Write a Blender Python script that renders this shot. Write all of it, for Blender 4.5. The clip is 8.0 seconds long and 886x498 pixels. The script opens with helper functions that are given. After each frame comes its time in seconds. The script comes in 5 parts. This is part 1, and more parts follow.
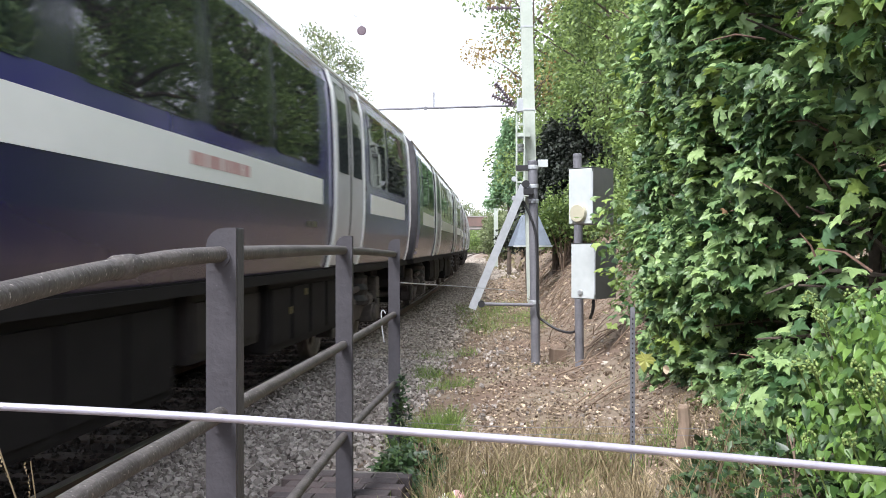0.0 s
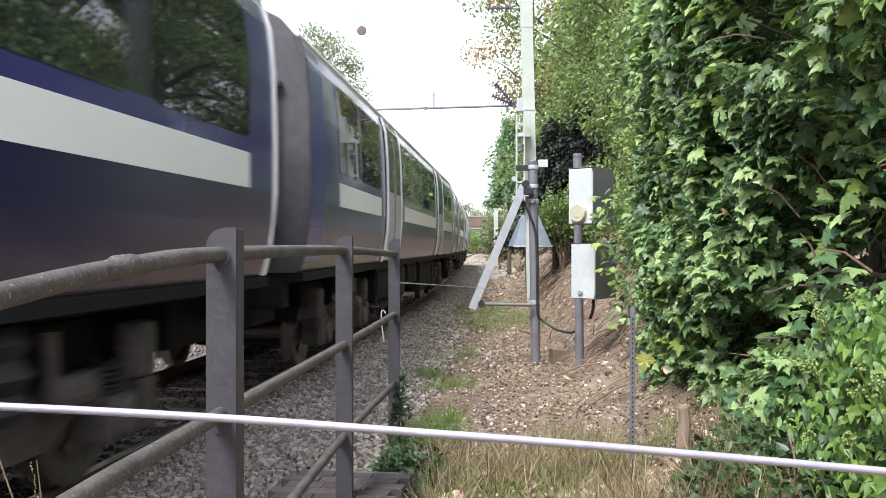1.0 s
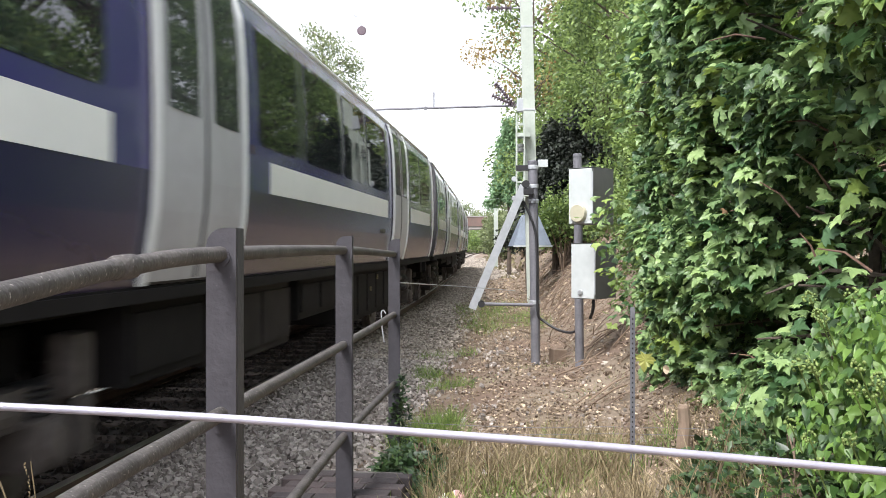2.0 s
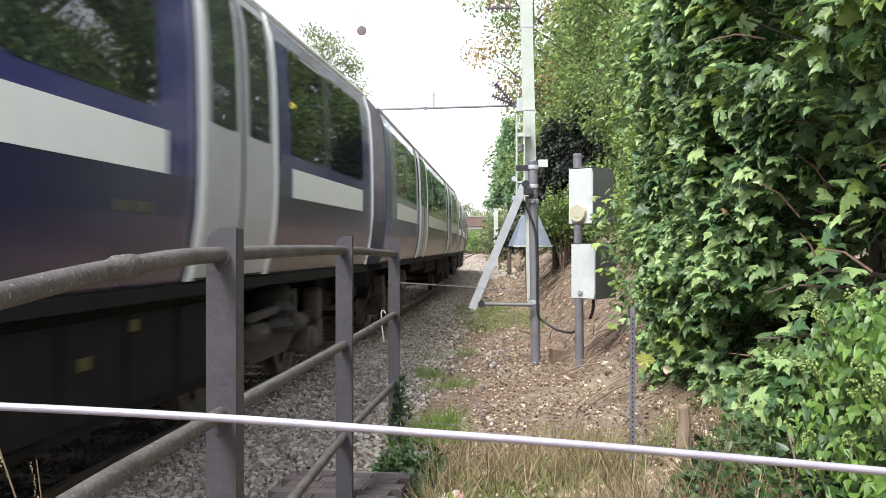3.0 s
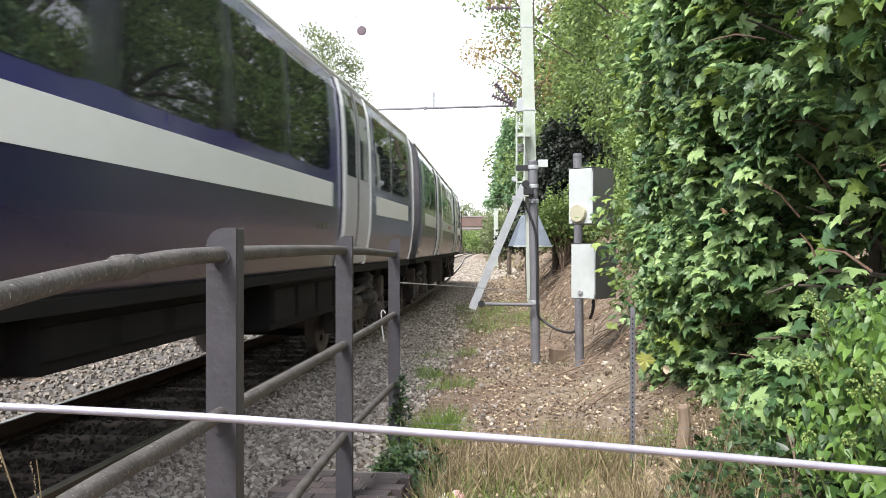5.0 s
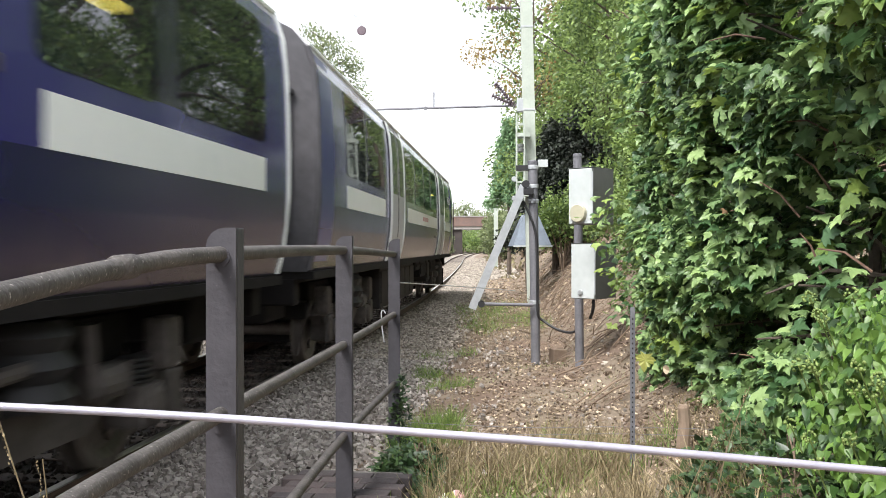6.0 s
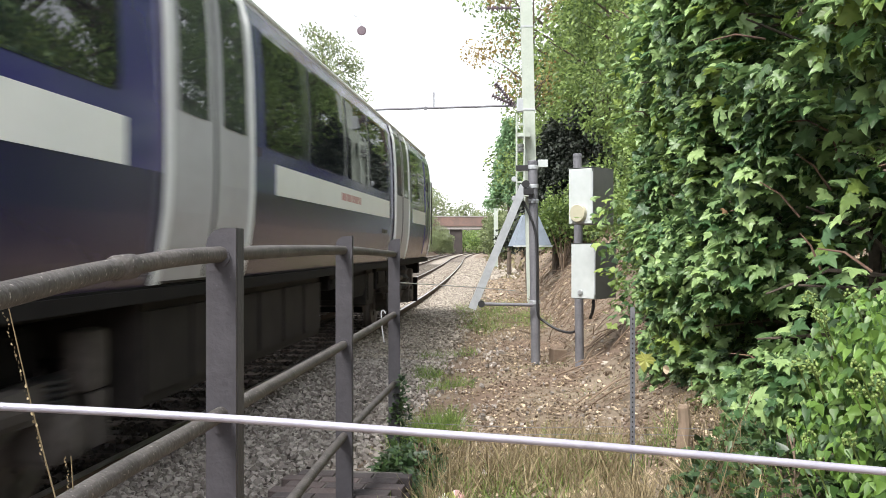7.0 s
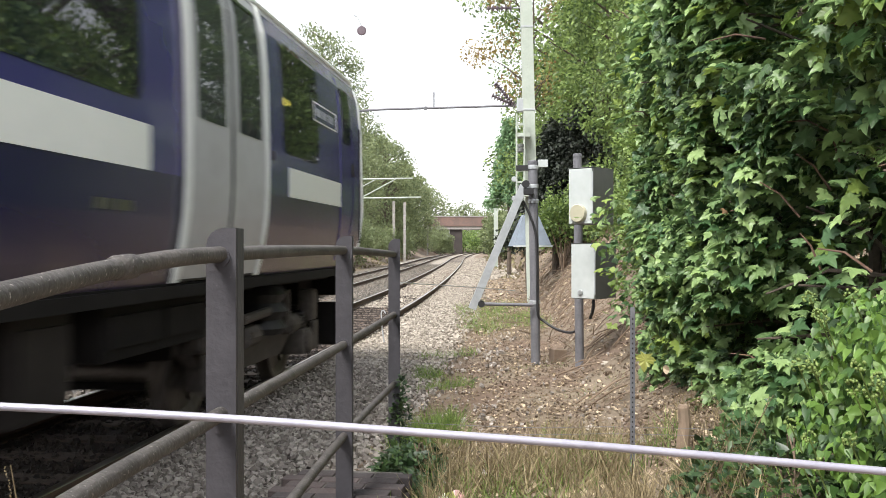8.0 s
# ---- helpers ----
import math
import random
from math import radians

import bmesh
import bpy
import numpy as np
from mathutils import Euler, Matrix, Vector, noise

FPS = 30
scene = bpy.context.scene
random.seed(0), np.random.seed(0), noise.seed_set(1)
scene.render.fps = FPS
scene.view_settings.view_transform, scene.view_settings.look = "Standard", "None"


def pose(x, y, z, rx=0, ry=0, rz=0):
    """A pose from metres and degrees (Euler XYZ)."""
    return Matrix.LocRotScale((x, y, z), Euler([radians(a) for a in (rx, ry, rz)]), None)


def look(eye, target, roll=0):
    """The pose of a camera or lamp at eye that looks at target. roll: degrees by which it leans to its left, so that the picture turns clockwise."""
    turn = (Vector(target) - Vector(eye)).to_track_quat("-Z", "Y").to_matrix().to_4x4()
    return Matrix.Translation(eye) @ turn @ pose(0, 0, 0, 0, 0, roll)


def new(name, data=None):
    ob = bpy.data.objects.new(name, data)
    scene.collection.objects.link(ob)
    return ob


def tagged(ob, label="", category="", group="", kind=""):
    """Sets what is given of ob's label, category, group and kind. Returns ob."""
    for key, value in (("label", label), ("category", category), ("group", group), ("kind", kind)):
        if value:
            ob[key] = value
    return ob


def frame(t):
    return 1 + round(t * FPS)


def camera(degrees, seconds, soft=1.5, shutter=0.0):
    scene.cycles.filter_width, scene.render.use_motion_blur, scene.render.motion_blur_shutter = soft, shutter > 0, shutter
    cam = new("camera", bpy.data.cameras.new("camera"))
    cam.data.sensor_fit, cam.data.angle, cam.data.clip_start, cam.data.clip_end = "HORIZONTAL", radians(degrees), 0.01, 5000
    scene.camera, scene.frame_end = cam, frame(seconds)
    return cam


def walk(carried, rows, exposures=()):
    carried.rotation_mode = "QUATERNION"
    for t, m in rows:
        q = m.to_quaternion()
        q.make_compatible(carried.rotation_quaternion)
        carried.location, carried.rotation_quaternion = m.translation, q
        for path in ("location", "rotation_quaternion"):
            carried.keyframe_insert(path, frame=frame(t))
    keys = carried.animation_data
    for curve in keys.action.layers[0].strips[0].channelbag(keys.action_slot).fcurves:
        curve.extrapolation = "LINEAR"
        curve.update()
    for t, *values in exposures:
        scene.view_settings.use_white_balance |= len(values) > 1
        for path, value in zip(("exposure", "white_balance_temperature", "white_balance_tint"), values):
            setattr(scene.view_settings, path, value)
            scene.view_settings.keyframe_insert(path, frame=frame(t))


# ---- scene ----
cam = camera(52, 8.0, soft=0.8, shutter=0.5)
EYE = pose(0, 0, 1.46, 89.82, 0, 0)
walk(cam, [(0, EYE), (8.0, EYE)], [(0.0, 1.27, 6000, 15), (1.5, 1.27, 6150, 14.5), (4.5, 1.27, 6250, 13), (7.0, 1.22, 6350, 11.5), (8.0, 1.09, 6400, 11)])

# ---- light ----
world = bpy.data.worlds.new("overcast_sky")
scene.world = world
world.use_nodes = True
wn, wl = world.node_tree.nodes, world.node_tree.links
sky = wn.new("ShaderNodeTexSky")
sky.sky_type, sky.sun_disc = "NISHITA", False
sky.sun_elevation, sky.sun_rotation = radians(58), radians(-145)
sky.dust_density, sky.air_density, sky.ozone_density = 1.5, 1.0, 1.0
grey = wn.new("ShaderNodeHueSaturation")
grey.inputs["Saturation"].default_value = 0.14
wl.new(sky.outputs["Color"], grey.inputs["Color"])
wl.new(grey.outputs["Color"], wn["Background"].inputs["Color"])
wn["Background"].inputs["Strength"].default_value = 0.18
sun = new("sun", bpy.data.lights.new("sun", "SUN"))
sun.data.energy, sun.data.angle, sun.data.color = 2.7, radians(18), (1.0, 0.96, 0.9)
sun.matrix_world = look((-7, -10, 17), (0, 0, 0))


# ---- materials ----
def surface(name, base, second=None, rough=0.7, metal=0.0, grain=40.0, patch=3.0, bump=0.15, island=0.0, piece=0.0,
            translucent=0.0, coat=0.0, spots=None, spot_size=25.0, spot_amount=0.4, specular=0.5, sheen_change=0.16):
    """Two colours mixed at two scales, with fine relief; optional variation by island or by piece, and flecks."""
    m = bpy.data.materials.new(name)
    m.use_nodes = True
    n, l = m.node_tree.nodes, m.node_tree.links
    bsdf = n["Principled BSDF"]
    second = second or tuple(c * 0.6 for c in base)
    co = n.new("ShaderNodeTexCoord")

    def noise_of(scale, detail=4.0):
        t = n.new("ShaderNodeTexNoise")
        t.inputs["Scale"].default_value, t.inputs["Detail"].default_value = scale, detail
        l.new(co.outputs["Object"], t.inputs["Vector"])
        return t.outputs["Fac"]

    def maths(op, a, b):
        k = n.new("ShaderNodeMath")
        k.operation = op
        for i, v in enumerate((a, b)):
            if isinstance(v, (int, float)):
                k.inputs[i].default_value = v
            else:
                l.new(v, k.inputs[i])
        return k.outputs[0]

    fine, broad = noise_of(grain), noise_of(patch, 3.0)
    fac = maths("ADD", maths("MULTIPLY", fine, 0.55), maths("MULTIPLY", broad, 0.75))
    fac = maths("SUBTRACT", fac, 0.15)
    if island:
        g = n.new("ShaderNodeNewGeometry")
        fac = maths("ADD", maths("MULTIPLY", fac, 1 - island), maths("MULTIPLY", g.outputs["Random Per Island"], island))
    if piece:
        o = n.new("ShaderNodeObjectInfo")
        fac = maths("ADD", maths("MULTIPLY", fac, 1 - piece), maths("MULTIPLY", o.outputs["Random"], piece))
    ramp = n.new("ShaderNodeValToRGB")
    ramp.color_ramp.elements[0].position, ramp.color_ramp.elements[1].position = 0.25, 0.8
    ramp.color_ramp.elements[0].color, ramp.color_ramp.elements[1].color = (*second, 1), (*base, 1)
    l.new(fac, ramp.inputs["Fac"])
    colour = ramp.outputs["Color"]
    if spots:
        s = n.new("ShaderNodeValToRGB")
        s.color_ramp.elements[0].position, s.color_ramp.elements[1].position = 1 - spot_amount - 0.06, 1 - spot_amount + 0.06
        l.new(noise_of(spot_size, 5.0), s.inputs["Fac"])
        mix = n.new("ShaderNodeMix")
        mix.data_type = "RGBA"
        l.new(s.outputs["Color"], mix.inputs[0])
        l.new(colour, mix.inputs[6])
        mix.inputs[7].default_value = (*spots, 1)
        colour = mix.outputs[2]
    l.new(colour, bsdf.inputs["Base Color"])
    bsdf.inputs["Metallic"].default_value = metal
    bsdf.inputs["Specular IOR Level"].default_value = specular
    l.new(maths("ADD", rough - sheen_change / 2, maths("MULTIPLY", fine, sheen_change)), bsdf.inputs["Roughness"])
    if coat:
        bsdf.inputs["Coat Weight"].default_value, bsdf.inputs["Coat Roughness"].default_value = coat, 0.06
    if bump:
        b = n.new("ShaderNodeBump")
        b.inputs["Strength"].default_value, b.inputs["Distance"].default_value = bump, 0.01
        l.new(fine, b.inputs["Height"])
        l.new(b.outputs["Normal"], bsdf.inputs["Normal"])
    if translucent:
        tr = n.new("ShaderNodeBsdfTranslucent")
        l.new(colour, tr.inputs["Color"])
        add = n.new("ShaderNodeMixShader")
        add.inputs["Fac"].default_value = translucent
        l.new(bsdf.outputs["BSDF"], add.inputs[1])
        l.new(tr.outputs["BSDF"], add.inputs[2])
        l.new(add.outputs["Shader"], n["Material Output"].inputs["Surface"])
    return m


M = {}
M["soil"] = surface("leafy_soil", (0.29, 0.235, 0.17), (0.1, 0.075, 0.052), 0.95, grain=34, patch=0.9, bump=0.8, spots=(0.15, 0.105, 0.074), spot_size=0.8, spot_amount=0.48)
M["ballast"] = surface("granite_ballast", (0.46, 0.42, 0.375), (0.15, 0.13, 0.112), 0.9, grain=60, patch=6, bump=0.5, island=0.55)
M["worn_ballast"] = surface("brown_weathered_ballast", (0.43, 0.385, 0.32), (0.15, 0.128, 0.103), 0.9, grain=60, patch=6, bump=0.5, island=0.55)
M["cess_ballast"] = surface("dull_far_ballast", (0.27, 0.24, 0.2), (0.09, 0.08, 0.068), 0.92, grain=60, patch=3, bump=0.5, island=0.5)
M["fines"] = surface("ballast_fines", (0.13, 0.12, 0.11), (0.06, 0.055, 0.05), 0.95, grain=70, patch=6, bump=0.6)
M["rail_side"] = surface("rusty_rail_steel", (0.13, 0.085, 0.06), (0.06, 0.045, 0.035), 0.8, metal=0.2, grain=50, bump=0.3)
M["rail_top"] = surface("polished_rail_head", (0.55, 0.53, 0.5), (0.42, 0.39, 0.36), 0.36, metal=1.0, grain=4, bump=0, sheen_change=0.05)
# brown ballast with the shade under the train put into its colour
M["shade_ballast"] = surface("train_shaded_brown_ballast", (0.06, 0.046, 0.037), (0.024, 0.019, 0.016), 0.9, grain=60, patch=6, bump=0.5, island=0.5)
M["sleeper"] = surface("weathered_timber_sleeper", (0.16, 0.12, 0.092), (0.06, 0.045, 0.036), 0.9, grain=35, piece=0.4, bump=0.4)
M["navy"] = surface("navy_train_paint", (0.036, 0.032, 0.158), (0.031, 0.027, 0.135), 0.16, grain=5, patch=0.5, bump=0, coat=0.25, sheen_change=0.04)
M["blue"] = surface("bright_blue_paint", (0.02, 0.022, 0.2), (0.016, 0.017, 0.15), 0.3, grain=5, patch=0.6, bump=0, coat=0.2, sheen_change=0.04)
M["pillar"] = surface("dark_window_pillar", (0.016, 0.016, 0.038), (0.012, 0.012, 0.028), 0.14, grain=5, patch=0.6, bump=0, coat=0.2, sheen_change=0.04)
M["band"] = surface("white_band_vinyl", (0.84, 0.86, 0.82), (0.75, 0.78, 0.74), 0.35, grain=9, patch=1.0, bump=0.01)
M["door_paint"] = surface("pale_grey_door_paint", (0.52, 0.53, 0.54), (0.37, 0.37, 0.385), 0.38, grain=8, patch=1.3, bump=0.02)
M["roof_paint"] = surface("pale_grey_roof", (0.5, 0.5, 0.52), (0.36, 0.36, 0.37), 0.5, grain=10, patch=1.2, bump=0.05)
M["red"] = surface("faded_red_print", (0.5, 0.24, 0.22), (0.45, 0.3, 0.28), 0.4, grain=20, bump=0)
M["plate"] = surface("dusty_yellow_plate", (0.16, 0.125, 0.03), (0.1, 0.08, 0.025), 0.6, grain=20, bump=0)
M["faint_print"] = surface("faint_olive_print", (0.1, 0.105, 0.07), (0.07, 0.075, 0.05), 0.5, grain=20, bump=0)
M["underframe"] = surface("brake_dust_steel", (0.017, 0.0155, 0.015), (0.007, 0.0065, 0.0065), 0.85, grain=25, patch=4, bump=0.3, specular=0.2)
M["case"] = surface("dark_equipment_case", (0.036, 0.031, 0.028), (0.014, 0.0125, 0.012), 0.8, grain=18, patch=3, bump=0.2, specular=0.25)
M["under_light"] = surface("dusty_bogie_steel", (0.115, 0.1, 0.09), (0.026, 0.023, 0.021), 0.75, grain=18, patch=3, bump=0.2)
M["wheel"] = surface("steel_wheel", (0.2, 0.18, 0.165), (0.09, 0.08, 0.07), 0.5, metal=0.6, grain=20, bump=0.1)
M["end_grey"] = surface("dirty_grey_carriage_end", (0.1, 0.098, 0.105), (0.045, 0.044, 0.048), 0.6, grain=12, patch=1.2, bump=0.1, specular=0.3)
M["rubber"] = surface("black_rubber", (0.02, 0.02, 0.022), (0.012, 0.012, 0.012), 0.6, grain=30, bump=0.1)
M["interior"] = surface("dim_carriage_interior", (0.2, 0.2, 0.21), (0.11, 0.11, 0.12), 0.8, grain=6, bump=0)
M["seat_fabric"] = surface("seat_fabric", (0.06, 0.07, 0.16), (0.035, 0.04, 0.09), 0.9, grain=60, bump=0.1)
M["post_paint"] = surface("dark_grey_post_paint", (0.058, 0.055, 0.062), (0.033, 0.031, 0.036), 0.62, grain=45, patch=7, bump=0.3, spots=(0.26, 0.24, 0.225), spot_size=70, spot_amount=0.22)
M["rail_tube"] = surface("weathered_handrail_tube", (0.125, 0.114, 0.105), (0.04, 0.037, 0.035), 0.6, grain=70, patch=9, bump=0.35, spots=(0.34, 0.31, 0.285), spot_size=110, spot_amount=0.32, specular=0.3)
M["wire"] = surface("plastic_coated_wire", (0.42, 0.41, 0.47), (0.3, 0.29, 0.34), 0.32, metal=0.3, grain=60, patch=20, bump=0.05)
M["galv"] = surface("galvanised_steel", (0.5, 0.52, 0.53), (0.36, 0.38, 0.39), 0.45, metal=0.45, grain=30, patch=6, bump=0.08)
M["mast_paint"] = surface("greenish_white_mast_paint", (0.46, 0.5, 0.44), (0.33, 0.37, 0.32), 0.6, grain=20, patch=3, bump=0.1, spots=(0.35, 0.36, 0.32), spot_size=16, spot_amount=0.3)
M["pipe_grey"] = surface("grey_painted_pipe", (0.2, 0.2, 0.215), (0.12, 0.12, 0.13), 0.55, metal=0.2, grain=35, patch=5, bump=0.12)
M["cabinet"] = surface("pale_grey_cabinet_paint", (0.5, 0.53, 0.52), (0.4, 0.43, 0.415), 0.5, grain=14, patch=3, bump=0.05)
M["cabinet_dark"] = surface("dark_grey_cabinet_paint", (0.13, 0.138, 0.128), (0.085, 0.09, 0.084), 0.55, grain=14, patch=3, bump=0.05)
M["cream"] = surface("cream_lamp_plastic", (0.46, 0.44, 0.32), (0.38, 0.36, 0.26), 0.4, grain=20, bump=0.02)
M["horn"] = surface("blue_grey_horn_paint", (0.21, 0.25, 0.3), (0.16, 0.19, 0.23), 0.45, grain=16, patch=4, bump=0.03)
M["insulator"] = surface("brown_glazed_insulator", (0.14, 0.1, 0.115), (0.08, 0.06, 0.07), 0.3, grain=20, bump=0.03)
M["black_cable"] = surface("black_cable_sheath", (0.025, 0.025, 0.027), (0.015, 0.015, 0.015), 0.55, grain=40, bump=0.1)
M["brick"] = surface("dark_brick", (0.085, 0.065, 0.062), (0.04, 0.034, 0.035), 0.85, grain=50, patch=12, piece=0.45, bump=0.5)
M["red_brick"] = surface("red_bridge_brick", (0.21, 0.125, 0.1), (0.09, 0.075, 0.066), 0.9, grain=3, patch=0.35, bump=0.4)
M["sooty_brick"] = surface("sooty_pier_brick", (0.055, 0.043, 0.039), (0.028, 0.024, 0.022), 0.9, grain=8, patch=0.7, bump=0.4)
M["mortar"] = surface("old_mortar", (0.13, 0.12, 0.11), (0.06, 0.055, 0.05), 0.95, grain=50, bump=0.4)
M["concrete"] = surface("pale_concrete", (0.36, 0.34, 0.31), (0.2, 0.19, 0.175), 0.85, grain=20, patch=3, bump=0.3)
M["block"] = surface("white_concrete_block", (0.6, 0.59, 0.56), (0.42, 0.41, 0.39), 0.85, grain=20, patch=3, bump=0.3)
M["bark"] = surface("rough_bark", (0.13, 0.1, 0.075), (0.05, 0.04, 0.032), 0.95, grain=30, patch=4, bump=0.8)
M["twig"] = surface("reddish_twig", (0.16, 0.09, 0.06), (0.08, 0.05, 0.035), 0.8, grain=30, patch=6, bump=0.3)
M["stick"] = surface("dead_stick", (0.27, 0.2, 0.14), (0.13, 0.095, 0.07), 0.9, grain=30, patch=6, bump=0.4, island=0.4)
M["maple"] = surface("sycamore_leaf", (0.31, 0.44, 0.165), (0.065, 0.135, 0.052), 0.42, grain=30, patch=1.5, bump=0.1, island=0.65, translucent=0.32)
M["maple_young"] = surface("yellow_green_sycamore_leaf", (0.3, 0.4, 0.09), (0.12, 0.19, 0.045), 0.45, grain=30, patch=1.5, bump=0.1, island=0.6, translucent=0.38)
M["maple_dead"] = surface("withered_sycamore_leaf", (0.26, 0.16, 0.08), (0.12, 0.07, 0.04), 0.7, grain=30, patch=1.5, bump=0.1, island=0.6, translucent=0.15)
M["maple_piece"] = surface("sycamore_leaf_piece", (0.17, 0.265, 0.09), (0.05, 0.105, 0.04), 0.46, grain=30, patch=1.5, bump=0.1, piece=0.6, translucent=0.3)
M["ivy"] = surface("ivy_leaf", (0.18, 0.31, 0.055), (0.04, 0.1, 0.022), 0.46, grain=25, patch=3, bump=0.08, island=0.6, translucent=0.32)
M["ivy_dark"] = surface("dark_ivy_leaf", (0.07, 0.12, 0.036), (0.022, 0.05, 0.018), 0.45, grain=25, patch=3, bump=0.08, island=0.6, translucent=0.2)
M["ivy_flower"] = surface("ivy_flower_green", (0.2, 0.27, 0.07), (0.11, 0.16, 0.04), 0.7, grain=60, patch=20, island=0.4)
M["tree_leaf"] = surface("woodland_leaf", (0.33, 0.45, 0.13), (0.055, 0.1, 0.035), 0.5, grain=6, patch=0.5, bump=0, island=0.45, translucent=0.38)
M["shrub_leaf"] = surface("pale_shrub_leaf", (0.28, 0.38, 0.1), (0.09, 0.15, 0.045), 0.5, grain=6, patch=0.8, bump=0, island=0.5, translucent=0.36)
# distance haze is mixed into this paler, flatter leaf colour
M["far_leaf"] = surface("haze_paled_far_leaf", (0.27, 0.32, 0.15), (0.13, 0.165, 0.08), 0.6, grain=3, patch=0.25, bump=0, island=0.5, translucent=0.3)
M["autumn_leaf"] = surface("turning_leaf", (0.38, 0.32, 0.1), (0.24, 0.15, 0.06), 0.5, grain=6, patch=1, bump=0, island=0.6, translucent=0.35)
M["yellow_leaf"] = surface("yellow_leaf", (0.4, 0.4, 0.12), (0.26, 0.3, 0.07), 0.5, grain=20, patch=5, bump=0, translucent=0.3)
M["conifer"] = surface("green_conifer", (0.3, 0.46, 0.24), (0.1, 0.18, 0.09), 0.6, grain=6, patch=0.7, bump=0, island=0.5, translucent=0.45)
# near-black foliage colour: the shade of a deep hollow is painted in
M["hollow_shade"] = surface("shade_black_conifer", (0.034, 0.045, 0.028), (0.013, 0.018, 0.012), 0.7, grain=6, patch=0.7, bump=0, island=0.5)
M["grass"] = surface("fresh_grass", (0.25, 0.35, 0.085), (0.1, 0.165, 0.04), 0.6, grain=10, patch=2, bump=0, island=0.6, translucent=0.35)
M["straw"] = surface("dry_straw", (0.37, 0.3, 0.17), (0.15, 0.115, 0.062), 0.7, grain=10, patch=2, bump=0, island=0.7, translucent=0.2)
M["bank_growth"] = surface("bank_undergrowth", (0.22, 0.2, 0.1), (0.11, 0.085, 0.05), 0.8, grain=6, patch=0.6, bump=0, island=0.7)
M["litter"] = surface("dry_leaf_litter", (0.52, 0.42, 0.29), (0.13, 0.092, 0.06), 0.8, grain=20, patch=1.2, bump=0, island=0.8)
M["clod"] = surface("crumbled_earth", (0.3, 0.235, 0.17), (0.11, 0.08, 0.058), 0.95, grain=40, patch=1.0, bump=0.5, island=0.6)


def glass(name, tint=(0.02, 0.024, 0.026), see=0.33):
    m = bpy.data.materials.new(name)
    m.use_nodes = True
    n, l = m.node_tree.nodes, m.node_tree.links
    b = n["Principled BSDF"]
    b.inputs["Base Color"].default_value = (*tint, 1)
    b.inputs["Roughness"].default_value = 0.03
    b.inputs["IOR"].default_value = 1.95
    clear = n.new("ShaderNodeBsdfTransparent")
    clear.inputs["Color"].default_value = (0.6, 0.66, 0.66, 1)
    mix = n.new("ShaderNodeMixShader")
    mix.inputs["Fac"].default_value = see
    l.new(b.outputs["BSDF"], mix.inputs[1])
    l.new(clear.outputs["BSDF"], mix.inputs[2])
    l.new(mix.outputs["Shader"], n["Material Output"].inputs["Surface"])
    return m


def glowing(name, colour, strength):
    m = bpy.data.materials.new(name)
    m.use_nodes = True
    b = m.node_tree.nodes["Principled BSDF"]
    b.inputs["Base Color"].default_value = (*colour, 1)
    b.inputs["Emission Color"].default_value, b.inputs["Emission Strength"].default_value = (*colour, 1), strength
    return m


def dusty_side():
    """Navy paint, coloured darker for the shade on the tucked-in side, under a film of brown dust, thrown up from the
    track and thickest along the bottom edge.
    """
    m = surface("dusty_shaded_navy", (0.014, 0.012, 0.065), (0.011, 0.01, 0.05), 0.24, grain=6, patch=0.7, bump=0, specular=0.5, sheen_change=0.08)
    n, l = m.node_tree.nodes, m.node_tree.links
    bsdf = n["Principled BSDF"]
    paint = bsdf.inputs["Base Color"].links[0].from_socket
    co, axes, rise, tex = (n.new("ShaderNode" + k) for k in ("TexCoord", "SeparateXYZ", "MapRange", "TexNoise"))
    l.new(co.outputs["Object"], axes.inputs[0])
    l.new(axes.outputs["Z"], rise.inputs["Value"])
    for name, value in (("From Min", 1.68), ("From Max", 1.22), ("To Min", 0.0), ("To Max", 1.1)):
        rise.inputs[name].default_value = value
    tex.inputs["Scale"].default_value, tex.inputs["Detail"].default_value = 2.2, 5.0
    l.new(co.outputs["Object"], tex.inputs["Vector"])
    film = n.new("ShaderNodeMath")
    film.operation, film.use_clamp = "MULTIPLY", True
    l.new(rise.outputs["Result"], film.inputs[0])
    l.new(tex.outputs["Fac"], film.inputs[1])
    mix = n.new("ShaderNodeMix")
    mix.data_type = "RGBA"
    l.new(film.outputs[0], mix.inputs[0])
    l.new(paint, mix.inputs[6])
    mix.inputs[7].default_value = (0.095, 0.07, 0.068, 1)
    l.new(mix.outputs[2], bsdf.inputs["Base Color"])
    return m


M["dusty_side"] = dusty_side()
M["glass"] = glass("tinted_train_glass")
M["saloon_light"] = glowing("warm_saloon_light", (1.0, 0.7, 0.12), 5.0)


# ---- mesh helpers ----
def part(name, bm, material, parent=None, label="", smooth=False):
    me = bpy.data.meshes.new(name)
    if isinstance(bm, tuple):
        me.from_pydata(bm[0], [], bm[1])
    else:
        bmesh.ops.recalc_face_normals(bm, faces=bm.faces)
        bm.to_mesh(me)
        bm.free()
    me.materials.append(material)
    if smooth:
        me.polygons.foreach_set("use_smooth", [True] * len(me.polygons))
    ob = new(name, me)
    if parent is not None:
        ob.parent = parent
    if label:
        ob["label"] = label
    return ob


